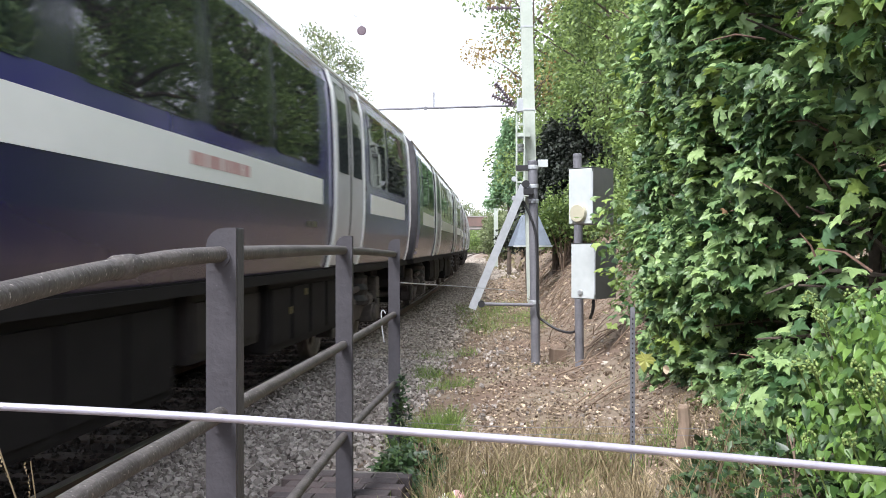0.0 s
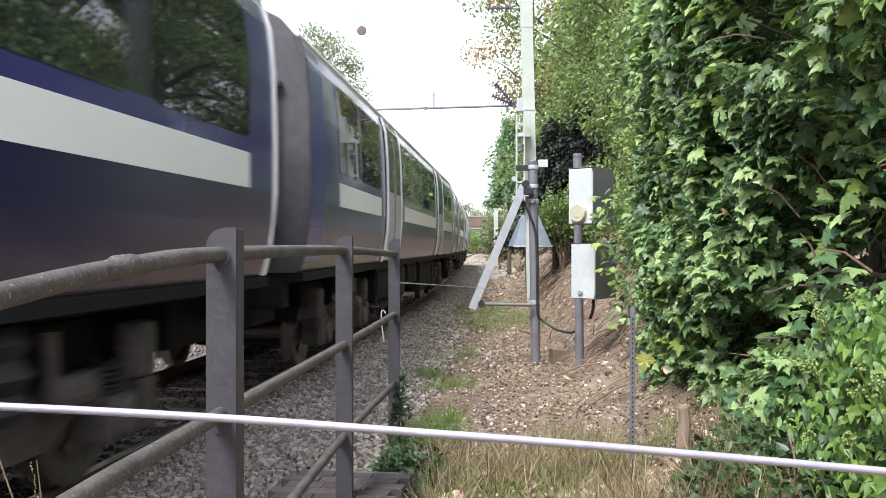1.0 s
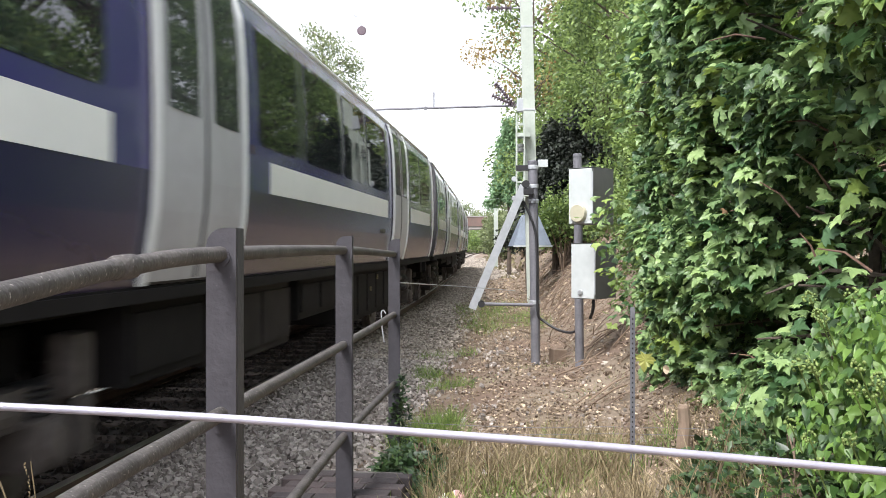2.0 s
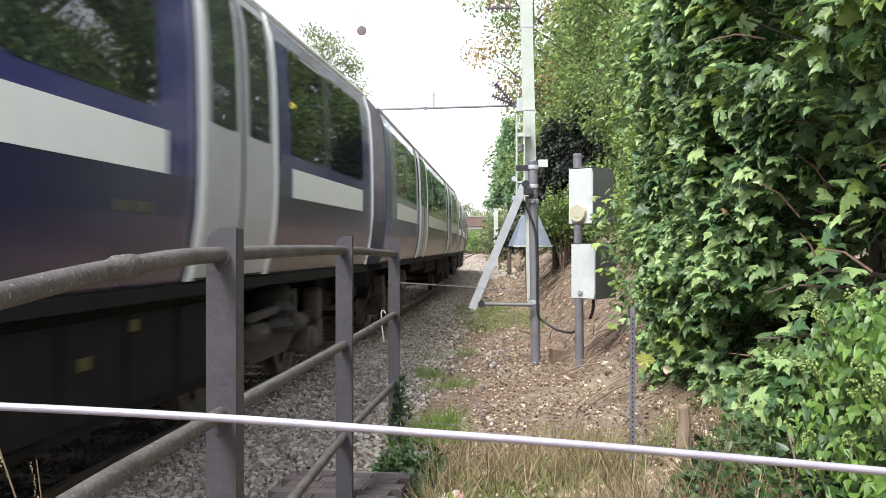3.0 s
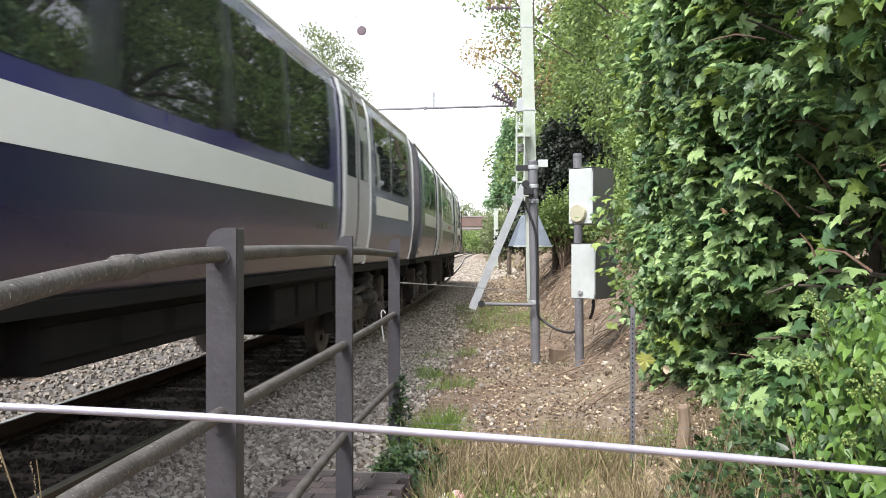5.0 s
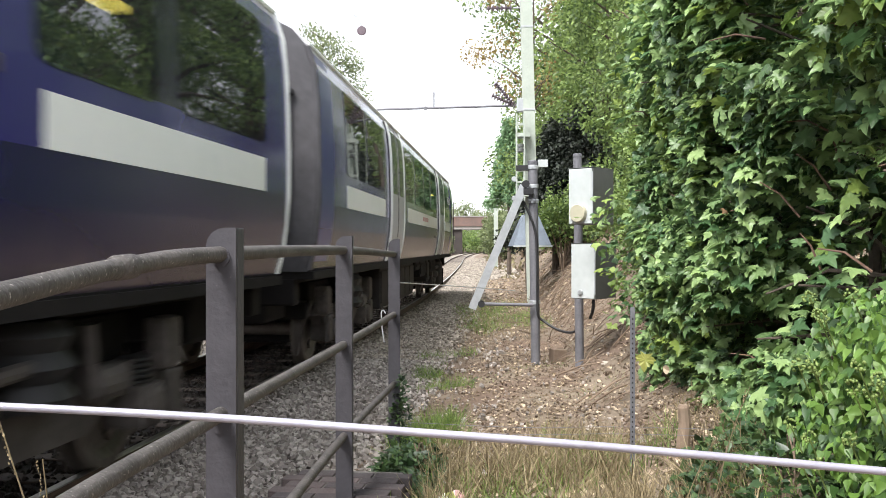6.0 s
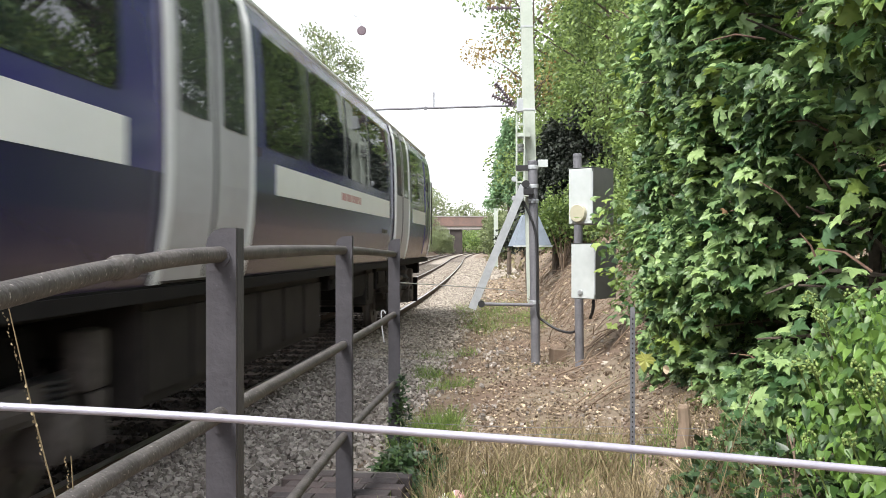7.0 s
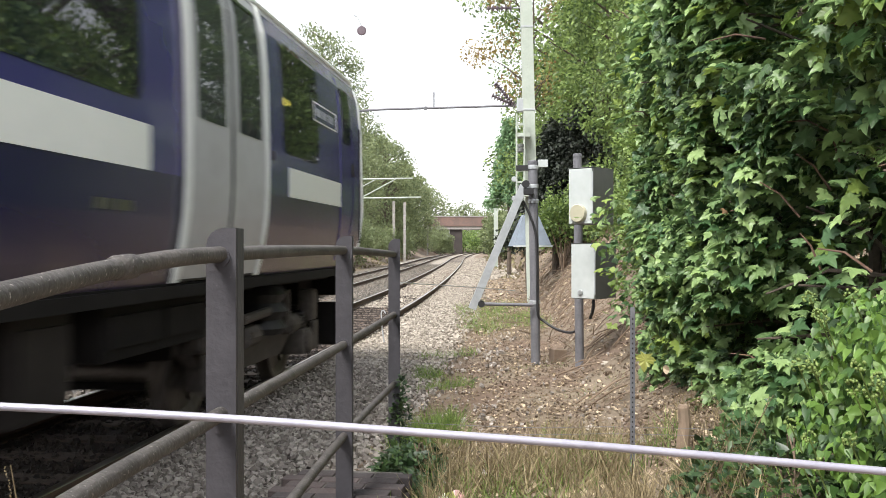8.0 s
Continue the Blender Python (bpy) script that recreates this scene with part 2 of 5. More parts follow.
def box(bm, x0, x1, y0, y1, z0, z1, bevel=0.0):
    m = Matrix.Translation(((x0 + x1) / 2, (y0 + y1) / 2, (z0 + z1) / 2)) @ Matrix.Diagonal((x1 - x0, y1 - y0, z1 - z0, 1))
    made = bmesh.ops.create_cube(bm, size=1, matrix=m)
    if bevel:
        edges = {e for v in made["verts"] for e in v.link_edges}
        bmesh.ops.bevel(bm, geom=list(edges), offset=bevel, segments=2, affect="EDGES", profile=0.6)
    return bm


def boxed(*a, **k):
    return box(bmesh.new(), *a, **k)


def tube(bm, points, radius, sides=12, cap=True):
    """A tube through the points; radius is one number or one for each point."""
    pts = [Vector(p) for p in points]
    radii = radius if isinstance(radius, (list, tuple)) else [radius] * len(pts)
    rings, side = [], None
    for i, p in enumerate(pts):
        d = (pts[min(i + 1, len(pts) - 1)] - pts[max(i - 1, 0)]).normalized()
        if side is None:
            side = d.orthogonal().normalized()
        side = (side - d * side.dot(d)).normalized()
        up = d.cross(side)
        rings.append([bm.verts.new(p + (side * math.cos(a) + up * math.sin(a)) * radii[i])
                      for a in (2 * math.pi * k / sides for k in range(sides))])
    for a, b in zip(rings, rings[1:]):
        for k in range(sides):
            bm.faces.new((a[k], a[(k + 1) % sides], b[(k + 1) % sides], b[k]))
    if cap:
        bm.faces.new(rings[0][::-1])
        bm.faces.new(rings[-1])
    return bm


def tubed(points, radius, sides=12):
    return tube(bmesh.new(), points, radius, sides)


def smooth_points(points, steps=6):
    """A curve through the points (Catmull-Rom)."""
    p = [Vector(q) for q in points]
    p = [2 * p[0] - p[1]] + p + [2 * p[-1] - p[-2]]
    out = []
    for i in range(1, len(p) - 2):
        for k in range(steps):
            t = k / steps
            out.append(0.5 * (2 * p[i] + (p[i + 1] - p[i - 1]) * t + (2 * p[i - 1] - 5 * p[i] + 4 * p[i + 1] - p[i + 2]) * t * t
                              + (3 * p[i] - p[i - 1] - 3 * p[i + 1] + p[i + 2]) * t ** 3))
    return out + [p[-2]]


def prism(bm, outline, axis, a, b):
    """An outline of (p, q) pushed from a to b along x, y or z."""
    def at(p, q, r):
        return {"x": (r, p, q), "y": (p, r, q), "z": (p, q, r)}[axis]
    lo = [bm.verts.new(at(p, q, a)) for p, q in outline]
    hi = [bm.verts.new(at(p, q, b)) for p, q in outline]
    n = len(outline)
    for i in range(n):
        bm.faces.new((lo[i], lo[(i + 1) % n], hi[(i + 1) % n], hi[i]))
    bm.faces.new(lo[::-1])
    bm.faces.new(hi)
    return bm


def lathe(bm, profile, centre=(0, 0, 0), axis="z", sides=20):
    """A profile of (radius, height) turned round an axis."""
    rings = []
    for r, h in profile:
        ring = []
        for k in range(sides):
            a = 2 * math.pi * k / sides
            p, q = r * math.cos(a), r * math.sin(a)
            v = {"z": (p, q, h), "x": (h, p, q), "y": (q, h, p)}[axis]
            ring.append(bm.verts.new(Vector(v) + Vector(centre)))
        rings.append(ring)
    for a, b in zip(rings, rings[1:]):
        for k in range(sides):
            bm.faces.new((a[k], a[(k + 1) % sides], b[(k + 1) % sides], b[k]))
    bm.faces.new(rings[0][::-1])
    bm.faces.new(rings[-1])
    return bm


def empty(name, m, label, category, group="", kind=""):
    ob = new(name)
    ob.empty_display_size = 0.2
    ob.matrix_world = m
    return tagged(ob, label, category, group, kind)


def scatter(places, ways, faces_up, sizes, template, faces):
    """Copies of a small shape (points in its own side, tip, normal axes) as one vertex and face list."""
    places, ways, ups = np.asarray(places), np.asarray(ways), np.asarray(faces_up)
    ways = ways / np.linalg.norm(ways, axis=1, keepdims=True)
    side = np.cross(ways, ups)
    side /= np.linalg.norm(side, axis=1, keepdims=True) + 1e-9
    nor = np.cross(side, ways)
    t = np.asarray(template)
    sizes = np.asarray(sizes)[:, None, None]
    v = places[:, None, :] + sizes * (t[None, :, 0:1] * side[:, None, :] + t[None, :, 1:2] * ways[:, None, :] + t[None, :, 2:3] * nor[:, None, :])
    k = len(t)
    f = [tuple(i + k * j for i in face) for j in range(len(places)) for face in faces]
    return v.reshape(-1, 3).tolist(), f


def fan(outline, centre):
    """A leaf blade from its outline, folded along the midrib."""
    pts = [centre] + outline
    n = len(outline)
    return pts, [(0, 1 + i, 1 + (i + 1) % n) for i in range(n)]


HALF = [(0.08, 0.0, 0.02), (0.36, -0.11, -0.03), (0.29, 0.06, 0.05), (0.46, 0.12, 0.02), (0.63, 0.27, -0.07), (0.49, 0.34, 0.01), (0.54, 0.52, -0.07), (0.29, 0.46, 0.06), (0.33, 0.67, -0.01), (0.2, 0.7, 0.02), (0.12, 0.88, -0.06)]
MAPLE = fan([(0, 0, 0)] + HALF + [(0, 1.04, -0.2)] + [(-x, y, z) for x, y, z in reversed(HALF)], (0, 0.34, -0.05))
IVY_HALF = [(0.3, 0.0, 0.05), (0.34, 0.3, 0.05), (0.2, 0.62, 0.02)]
IVY = fan([(0, 0.06, 0)] + IVY_HALF + [(0, 1.05, -0.12)] + [(-x, y, z) for x, y, z in reversed(IVY_HALF)], (0, 0.4, -0.02))
OVAL = fan([(0, 0, 0), (0.3, 0.3, 0.06), (0.24, 0.7, 0.03), (0, 1.0, -0.1), (-0.24, 0.7, 0.03), (-0.3, 0.3, 0.06)], (0, 0.45, 0))
LEAFLET = ([(0, 0, 0), (0.34, 0.45, 0.07), (0, 1.0, -0.1), (-0.34, 0.45, 0.07)], [(0, 1, 2), (0, 2, 3)])
BLADE = ([(-0.012, 0, 0), (0.012, 0, 0), (0.01, 0.5, 0.05), (-0.008, 0.5, 0.05), (0.0, 1.0, 0.22)], [(0, 1, 2, 3), (3, 2, 4)])
CURL = fan([(0, 0, 0.1), (0.35, 0.2, 0.0), (0.3, 0.7, 0.14), (0, 1.0, 0.1), (-0.3, 0.65, 0.0), (-0.33, 0.25, 0.16)], (0, 0.5, -0.05))
rnd = np.random.default_rng(7)


# ---- the line of the railway ----
KNOTS_Y = [30, 45, 60, 77, 112, 150, 195, 300, 420]
KNOTS_X = [-1.139, -0.4, 0.2, 0.8, 1.9, 3.7, 6.7, 16, 30]


def track_x(y):
    """The near track's middle."""
    if y <= 30:
        return -3.714 + 0.11515 * y - 0.000977 * y * y
    ys, xs = [20, *KNOTS_Y], [-1.802, *KNOTS_X]
    i = max(1, min(sum(q <= y for q in ys) - 1, len(ys) - 2))
    def slope(j):
        if j == len(ys) - 1:
            return (xs[j] - xs[j - 1]) / (ys[j] - ys[j - 1])
        return (xs[j + 1] - xs[j - 1]) / (ys[j + 1] - ys[j - 1])
    h = ys[i + 1] - ys[i]
    t = (y - ys[i]) / h
    return ((2 * t ** 3 - 3 * t * t + 1) * xs[i] + (t ** 3 - 2 * t * t + t) * h * slope(i)
            + (3 * t * t - 2 * t ** 3) * xs[i + 1] + (t ** 3 - t * t) * h * slope(i + 1))


def track_point(y, u=0.0, z=0.0):
    d = (track_x(y + 0.5) - track_x(y - 0.5))
    n = math.hypot(1, d)
    return Vector((track_x(y) + u / n, y - u * d / n, z))


def ground_z(x, y):
    """Height of the ground: ballast beds, a level cess, banks on both sides."""
    u = x - track_x(max(-60, min(400, y)))
    near = max(0.0, min(1.0, (8.5 - y) / 3.0))
    if u > 0:
        z = -0.19 if u < 1.7 else -0.19 - 0.06 * min(1, (u - 1.7) / 0.6)
        z += 0.15 * max(0, min(1, (u - 2.3) / 1.2)) + near * 0.22 * max(0, min(1, (u - 2.2) / 0.7))
        steep = max(0.0, min(1.0, (y - 9) / 6))
        toe = 4.3 - 0.3 * steep
        if u > toe:
            z += (0.62 + 0.3 * steep) * min(u - toe, 4.5) + 0.04 * max(0, min(u - 8.8, 30))
    else:
        z = -0.19 if u > -5.3 else -0.19 - 0.12 * min(1, (-5.3 - u) / 0.6)
        if u < -7.0:
            z += 0.5 * min(-7.0 - u, 5.0) + 0.03 * max(0, min(-12 - u, 40))
    if u > 2.0 or u < -5.6:
        z += 0.05 * noise.noise((x * 0.9, y * 0.9, 0)) + 0.02 * noise.noise((x * 4, y * 4, 3))
    return z


# ---- ground ----
def build_ground():
    us = ([-420, -200, -90, -50, -30, -20, -15, -12.2] + [-11 + 0.6 * i for i in range(10)] + [-5 + 0.5 * i for i in range(14)]
          + [2.0 + 0.16 * i for i in range(46)] + [9.6, 10.5, 12, 15, 20, 30, 60, 120, 250, 420])
    ys = ([-420, -200, -100, -50, -25, -12, -6, -3] + [-1.5 + 0.2 * i for i in range(110)] + [21 + 0.8 * i for i in range(40)]
          + [54 + 4 * i for i in range(30)] + [180, 195, 220, 260, 330, 420, 700, 1500])
    verts, faces = [], []
    for y in ys:
        for u in us:
            x = track_x(max(-60, min(400, y))) + u
            verts.append((x, y, ground_z(x, y)))
    n = len(us)
    for j in range(len(ys) - 1):
        for i in range(n - 1):
            a = j * n + i
            faces.append((a, a + 1, a + n + 1, a + n))
    tagged(part("ground", (verts, faces), M["soil"], smooth=True), "brown earth strewn with dead leaves beside the railway", "ground", kind="structure")


build_ground()


# ---- tracks ----
RAIL = [(-0.07, -0.16), (0.07, -0.16), (0.07, -0.145), (0.012, -0.125), (0.012, -0.05), (0.036, -0.035), (0.036, -0.006), (-0.036, -0.006),
        (-0.036, -0.035), (-0.012, -0.05), (-0.012, -0.125), (-0.07, -0.145)]


def sweep(outline, u, y0, y1, closed=True):
    ys, y = [], y0
    while y < y1:
        ys.append(y)
        y += 1.0 if y < 60 else 3.0
    verts, faces, n = [], [], len(outline)
    for y in ys:
        for p, q in outline:
            verts.append(track_point(y, u + p, q))
    for j in range(len(ys) - 1):
        for i in range(n if closed else n - 1):
            a, b = j * n + i, j * n + (i + 1) % n
            faces.append((a, b, b + n, a + n))
    return verts, faces


def build_track(name, offset, label):
    track = empty(name, Matrix(), label, "railway track", "railway tracks", "structure")
    for s in (-0.752, 0.752):
        rail = part("rail", sweep(RAIL, offset + s, -30, 330), M["rail_side"], track, "rusty steel rail")
        part("running_surface", sweep([(-0.034, -0.006), (-0.028, 0.0), (0.028, 0.0), (0.034, -0.006)], offset + s, -30, 330, False), M["rail_top"], rail, "bright polished rail head")
    bm = boxed(-1.25, 1.25, -0.125, 0.125, -0.33, -0.165, bevel=0.02)
    first = part("sleeper", bm, M["sleeper"], track)
    far_v, far_f = [], []
    y, k = -4.0, 0
    while y < 150:
        p = track_point(y, offset)
        ang = -math.atan(track_x(y + 0.5) - track_x(y - 0.5))
        m = Matrix.Translation((p.x, p.y, 0)) @ Matrix.Rotation(ang, 4, "Z")
        if y < 62:
            ob = first if k == 0 else new("sleeper", first.data)
            ob.parent = track
            ob.matrix_basis = m
        else:
            base = len(far_v)
            far_v += [m @ Vector(c) for c in ((-1.25, -0.125, -0.165), (1.25, -0.125, -0.165), (1.25, 0.125, -0.165), (-1.25, 0.125, -0.165))]
            far_f.append((base, base + 1, base + 2, base + 3))
        y, k = y + 0.65, k + 1
    tagged(part("distant_sleepers", (far_v, far_f), M["sleeper"], track), kind="stuff")


build_track("near_track", 0.0, "near railway track with polished rails on ballast")
build_track("far_track", -3.4, "second railway track with rusty rails on ballast")

STONE = [(-0.5, -0.4, -0.3), (0.5, -0.45, -0.35), (0.42, 0.5, -0.3), (-0.45, 0.42, -0.35), (-0.36, -0.3, 0.32), (0.3, -0.36, 0.42), (0.36, 0.3, 0.3), (-0.25, 0.36, 0.4)]
STONE_F = [(0, 3, 2, 1), (4, 5, 6, 7), (0, 1, 5, 4), (1, 2, 6, 5), (2, 3, 7, 6), (3, 0, 4, 7)]


def random_ways(n, up=0.0):
    v = rnd.normal(size=(n, 3))
    v[:, 2] += up
    return v / np.linalg.norm(v, axis=1, keepdims=True)


def stones(count, ymin, ymax, umin, umax, smin, smax, thin=None, sink=0.0):
    places = []
    while len(places) < count:
        y = ymin + (ymax - ymin) * rnd.random() ** 1.5
        u = rnd.uniform(umin, umax)
        if thin and rnd.random() > thin(u):
            continue
        x = track_x(y) + u
        places.append((x, y, ground_z(x, y) + 0.02 - sink + rnd.uniform(-0.012, 0.03)))
    n = len(places)
    return scatter(places, random_ways(n), random_ways(n), rnd.uniform(smin, smax, n), STONE, STONE_F)


def shoulder(u):
    return 1.0 if u < 1.75 else max(0.012, 1 - (u - 1.75) / 0.85)


bed = empty("ballast_bed", Matrix(), "grey crushed granite ballast along the tracks", "ballast", kind="structure")
tagged(part("ballast_stones", stones(24000, 2.6, 14, 0.8, 3.4, 0.026, 0.058, shoulder), M["ballast"], bed), kind="stuff")
tagged(part("ballast_stones", stones(22000, 13, 46, 0.8, 3.4, 0.032, 0.065, shoulder), M["worn_ballast"], bed), kind="stuff")
tagged(part("ballast_stones", stones(5000, -9, 2.7, 0.8, 3.0, 0.03, 0.06, shoulder), M["ballast"], bed), kind="stuff")
tagged(part("ballast_stones", stones(24000, 4, 80, -6.2, -0.8, 0.03, 0.065), M["cess_ballast"], bed), kind="stuff")
tagged(part("ballast_stones", stones(6000, 44, 120, 0.8, 4.2, 0.08, 0.16), M["worn_ballast"], bed), kind="stuff")
# stones and sheet between the near rails carry the train's shade as colour
tagged(part("stained_stones", stones(15000, 2.6, 30, -0.72, 0.72, 0.022, 0.05, sink=0.022), M["shade_ballast"], bed, "brown stones between the rails, coloured dark for the train's shade"), kind="stuff")
part("stained_sheet", sweep([(-0.8, -0.183), (0.8, -0.183)], 0, -30, 26, False), M["shade_ballast"], bed)
part("worn_sheet", sweep([(-0.8, -0.183), (0.8, -0.183)], 0, 25, 330, False), M["worn_ballast"], bed)
tagged(part("worn_stones", stones(6000, 24, 90, -0.72, 0.72, 0.05, 0.1, sink=0.03), M["worn_ballast"], bed, "brown stones between the rails"), kind="stuff")
BALLAST_SHEET = [(-5.9, -0.25), (-5.3, -0.188), (-1.0, -0.187), (1.55, -0.187), (2.05, -0.25)]
part("ballast_sheet", sweep(BALLAST_SHEET, 0, -30, 60, False), M["fines"], bed)
part("ballast_sheet", sweep(BALLAST_SHEET, 0, 58, 330, False), M["worn_ballast"], bed)


# ---- the train ----
SPEED, PITCH, BODY, BOGIE = 8.85, 22.22, 21.2, 7.15
SIDE = [(1.30, 1.2), (1.355, 1.4), (1.395, 1.66), (1.41, 1.92), (1.41, 2.3), (1.395, 2.9), (1.36, 3.28), (1.28, 3.52), (1.14, 3.68), (0.9, 3.8), (0.5, 3.88), (0.0, 3.9)]


def side_x(z):
    for (a, p), (b, q) in zip(SIDE, SIDE[1:]):
        if p <= z <= q:
            return a + (b - a) * (z - p) / (q - p)
    return SIDE[0][0]


def side_strip(y0, y1, z0, z1, out=0.0, hand=1, depth=0.02, steps=6):
    """A strip that follows the body side, from y0 to y1 and z0 to z1, standing proud by out and depth thick."""
    bm = bmesh.new()
    zs = [z0 + (z1 - z0) * i / steps for i in range(steps + 1)]
    loop = [(side_x(z) + out, z) for z in zs] + [(side_x(z) + out - depth, z) for z in reversed(zs)]
    return prism(bm, [(hand * x, z) for x, z in loop], "y", y0, y1)


def pane(y0, y1, z0, z1, out, hand, radius=0.11):
    """A window pane with round corners that follows the body side's curve in rows."""
    bm = bmesh.new()
    zs = [z0 + radius * (1 - math.cos(a)) for a in (0.0, 0.5, 1.0, math.pi / 2)]
    zs += [z0 + radius + (z1 - z0 - 2 * radius) * k / 6 for k in range(1, 6)]
    zs += [z1 - radius * (1 - math.cos(a)) for a in (math.pi / 2, 1.0, 0.5, 0.0)]
    rows = []
    for z in zs:
        d = max(0.0, z0 + radius - z, z - z1 + radius)
        cut = radius - math.sqrt(max(0.0, radius * radius - d * d))
        x = hand * (side_x(z) + out)
        rows.append([bm.verts.new(c) for c in ((x, y0 + cut, z), (x, y1 - cut, z), (x - hand * 0.012, y1 - cut, z), (x - hand * 0.012, y0 + cut, z))])
    for p, q in zip(rows, rows[1:]):
        for i in range(4):
            bm.faces.new((p[i], p[(i + 1) % 4], q[(i + 1) % 4], q[i]))
    bm.faces.new(rows[0])
    bm.faces.new(rows[-1])
    return bm


WINDOWS = [(-9.05, -7.7), (-7.45, -5.85), (-3.05, -1.83), (-1.4, 0.2), (0.5, 1.85), (2.1, 3.7), (6.65, 7.9), (8.25, 9.95)]
BANDS = [(-9.03, -5.76), (-2.74, 3.84), (6.7, 9.95)]
DOORS, DOOR_HALF = (-4.37, 5.21), 0.85


def shell_pieces(car, half, front, cab):
    """Body shell: side walls in strips with the window openings left free, roof, floor and ends."""
    for hand in (1, -1):
        part("side_wall", side_strip(-half, front, 1.91, 2.32, 0, hand, 0.05, 4), M["navy"], car, "glossy navy blue painted side wall")
        part("cantrail", side_strip(-half, front, 3.3, 3.46, 0, hand, 0.05, 4), M["navy"], car, "glossy navy blue strip above the windows")
        edges = [-half] + [v for w in (WINDOWS[:-1] if cab else WINDOWS) for v in w] + [front]
        slim = []
        for a, b in zip(edges[::2], edges[1::2]):
            if b - a < 0.5:
                slim.append((a, b))
            else:
                part("wall_panel", side_strip(a, b, 2.32, 3.3, 0, hand, 0.05, 4), M["navy"], car, "glossy navy blue panel beside the windows")
        for a, b in slim:
            part("window_pillar", side_strip(a, b, 2.32, 3.3, 0, hand, 0.05, 4), M["pillar"], car, "dark pillar between two windows")
        # same navy as above, with the lower side's shade put into the colour
        part("lower_side", side_strip(-half, front, 1.2, 1.91, 0, hand, 0.05, 8), M["dusty_side"], car, "navy lower side, darkened for shade, under a film of brown dust")
    bm = bmesh.new()
    top = [(x, z) for x, z in SIDE if z > 3.5]
    top = [(side_x(3.46), 3.46)] + top
    loop = top + [(-x, z) for x, z in reversed(top[:-1])]
    loop += [(-x * 0.96, z - 0.05) for x, z in top] + [(x * 0.96, z - 0.05) for x, z in reversed(top[:-1])]
    prism(bm, loop, "y", -half, front)
    part("roof", bm, M["roof_paint"], car, "pale grey curved roof")
    part("floor", boxed(-1.35, 1.35, -half, front, 1.12, 1.2), M["underframe"], car)


def car_end(car, y, out, gangway=True):
    """A carriage end: grey wall, gangway bellows, handle, steps and louvres."""
    bm = bmesh.new()
    loop = [(x, z) for x, z in SIDE] + [(-x, z) for x, z in reversed(SIDE[:-1])]
    prism(bm, [(x * 0.985, z) for x, z in loop], "y", y - 0.02, y + 0.02)
    wall = part("end_wall", bm, M["end_grey"], car, "dirty grey carriage end")
    o = out
    bm = bmesh.new()
    for k in range(5):
        box(bm, 0.55, 1.05, min(y, y + o * 0.05), max(y, y + o * 0.05), 1.32 + 0.07 * k, 1.35 + 0.07 * k)
    part("louvre", bm, M["underframe"], wall)
    part("handrail", tubed([(1.1, y + o * 0.03, 1.6), (1.1, y + o * 0.08, 1.65), (1.1, y + o * 0.08, 3.0), (1.1, y + o * 0.03, 3.05)], 0.015, 8), M["end_grey"], wall)
    part("bracket", boxed(0.85, 1.15, min(y, y + o * 0.1), max(y, y + o * 0.1), 3.0, 3.06, bevel=0.01), M["rubber"], wall)
    part("jumper_box", boxed(0.72, 0.95, min(y, y + o * 0.12), max(y, y + o * 0.12), 2.1, 2.5, bevel=0.02), M["end_grey"], wall)
    if gangway:
        bm = bmesh.new()
        for k in range(9):
            w = 0.5 + (0.04 if k % 2 else 0)
            a, b = y + o * 0.06 * k, y + o * 0.06 * (k + 1)
            box(bm, -w, w, min(a, b), max(a, b), 1.15, 3.35, bevel=0.02)
        part("gangway", bm, M["rubber"], car, "black rubber gangway bellows")


def door_leaf(car, y0, y1, hand):
    leaf = part("door_leaf", side_strip(y0, y1, 1.24, 3.44, 0.03, hand, 0.06, 10), M["door_paint"], car, "pale grey sliding door leaf")
    part("window", pane(y0 + 0.12, y1 - 0.12, 2.32, 3.36, 0.036, hand, 0.03), M["glass"], leaf, "dark tinted door glass")
    return leaf


def wheelset():
    """One axle with two wheels, turning about x."""
    bm = tubed([(-0.7, 0, 0), (0.7, 0, 0)], 0.08, 12)
    for s in (-1, 1):
        x = 0.75 * s
        lathe(bm, [(0.1, x - 0.07), (0.12, x - 0.06), (0.3, x - 0.03), (0.36, x - 0.068), (0.445 if s > 0 else 0.42, x - 0.068), (0.42, x - 0.03 * s),
                   (0.42 if s > 0 else 0.445, x + 0.068), (0.36, x + 0.068), (0.3, x + 0.02), (0.14, x + 0.05), (0.1, x + 0.07)], (0, 0, 0), "x", 24)
        for k in range(3):
            a = 2 * math.pi * k / 3
            box(bm, x + 0.02 * s - 0.02, x + 0.05 * s + 0.02, 0.2 * math.cos(a) - 0.04, 0.2 * math.cos(a) + 0.04, 0.2 * math.sin(a) - 0.04, 0.2 * math.sin(a) + 0.04)
    return bm


# y from, y to, underside, lighter
LAYOUTS = [
    [(-5.1, -3.2, 0.5, True), (-2.9, 0.2, 0.42, False), (0.5, 2.1, 0.6, True), (2.4, 5.4, 0.45, False)],
    [(-5.2, -3.9, 0.6, False), (-3.5, -1.5, 0.5, True), (-1.1, 0.7, 0.68, False), (1.3, 5.1, 0.42, False)],
    [(-5.3, -2.3, 0.92, False), (-2.0, 1.2, 0.8, False), (2.0, 5.4, 0.66, False)],
    [(-5.2, -0.35, 0.45, True), (0.2, 1.1, 0.92, False), (1.2, 2.5, 0.74, False), (2.7, 3.25, 0.58, True), (3.6, 5.2, 0.78, False)],
]
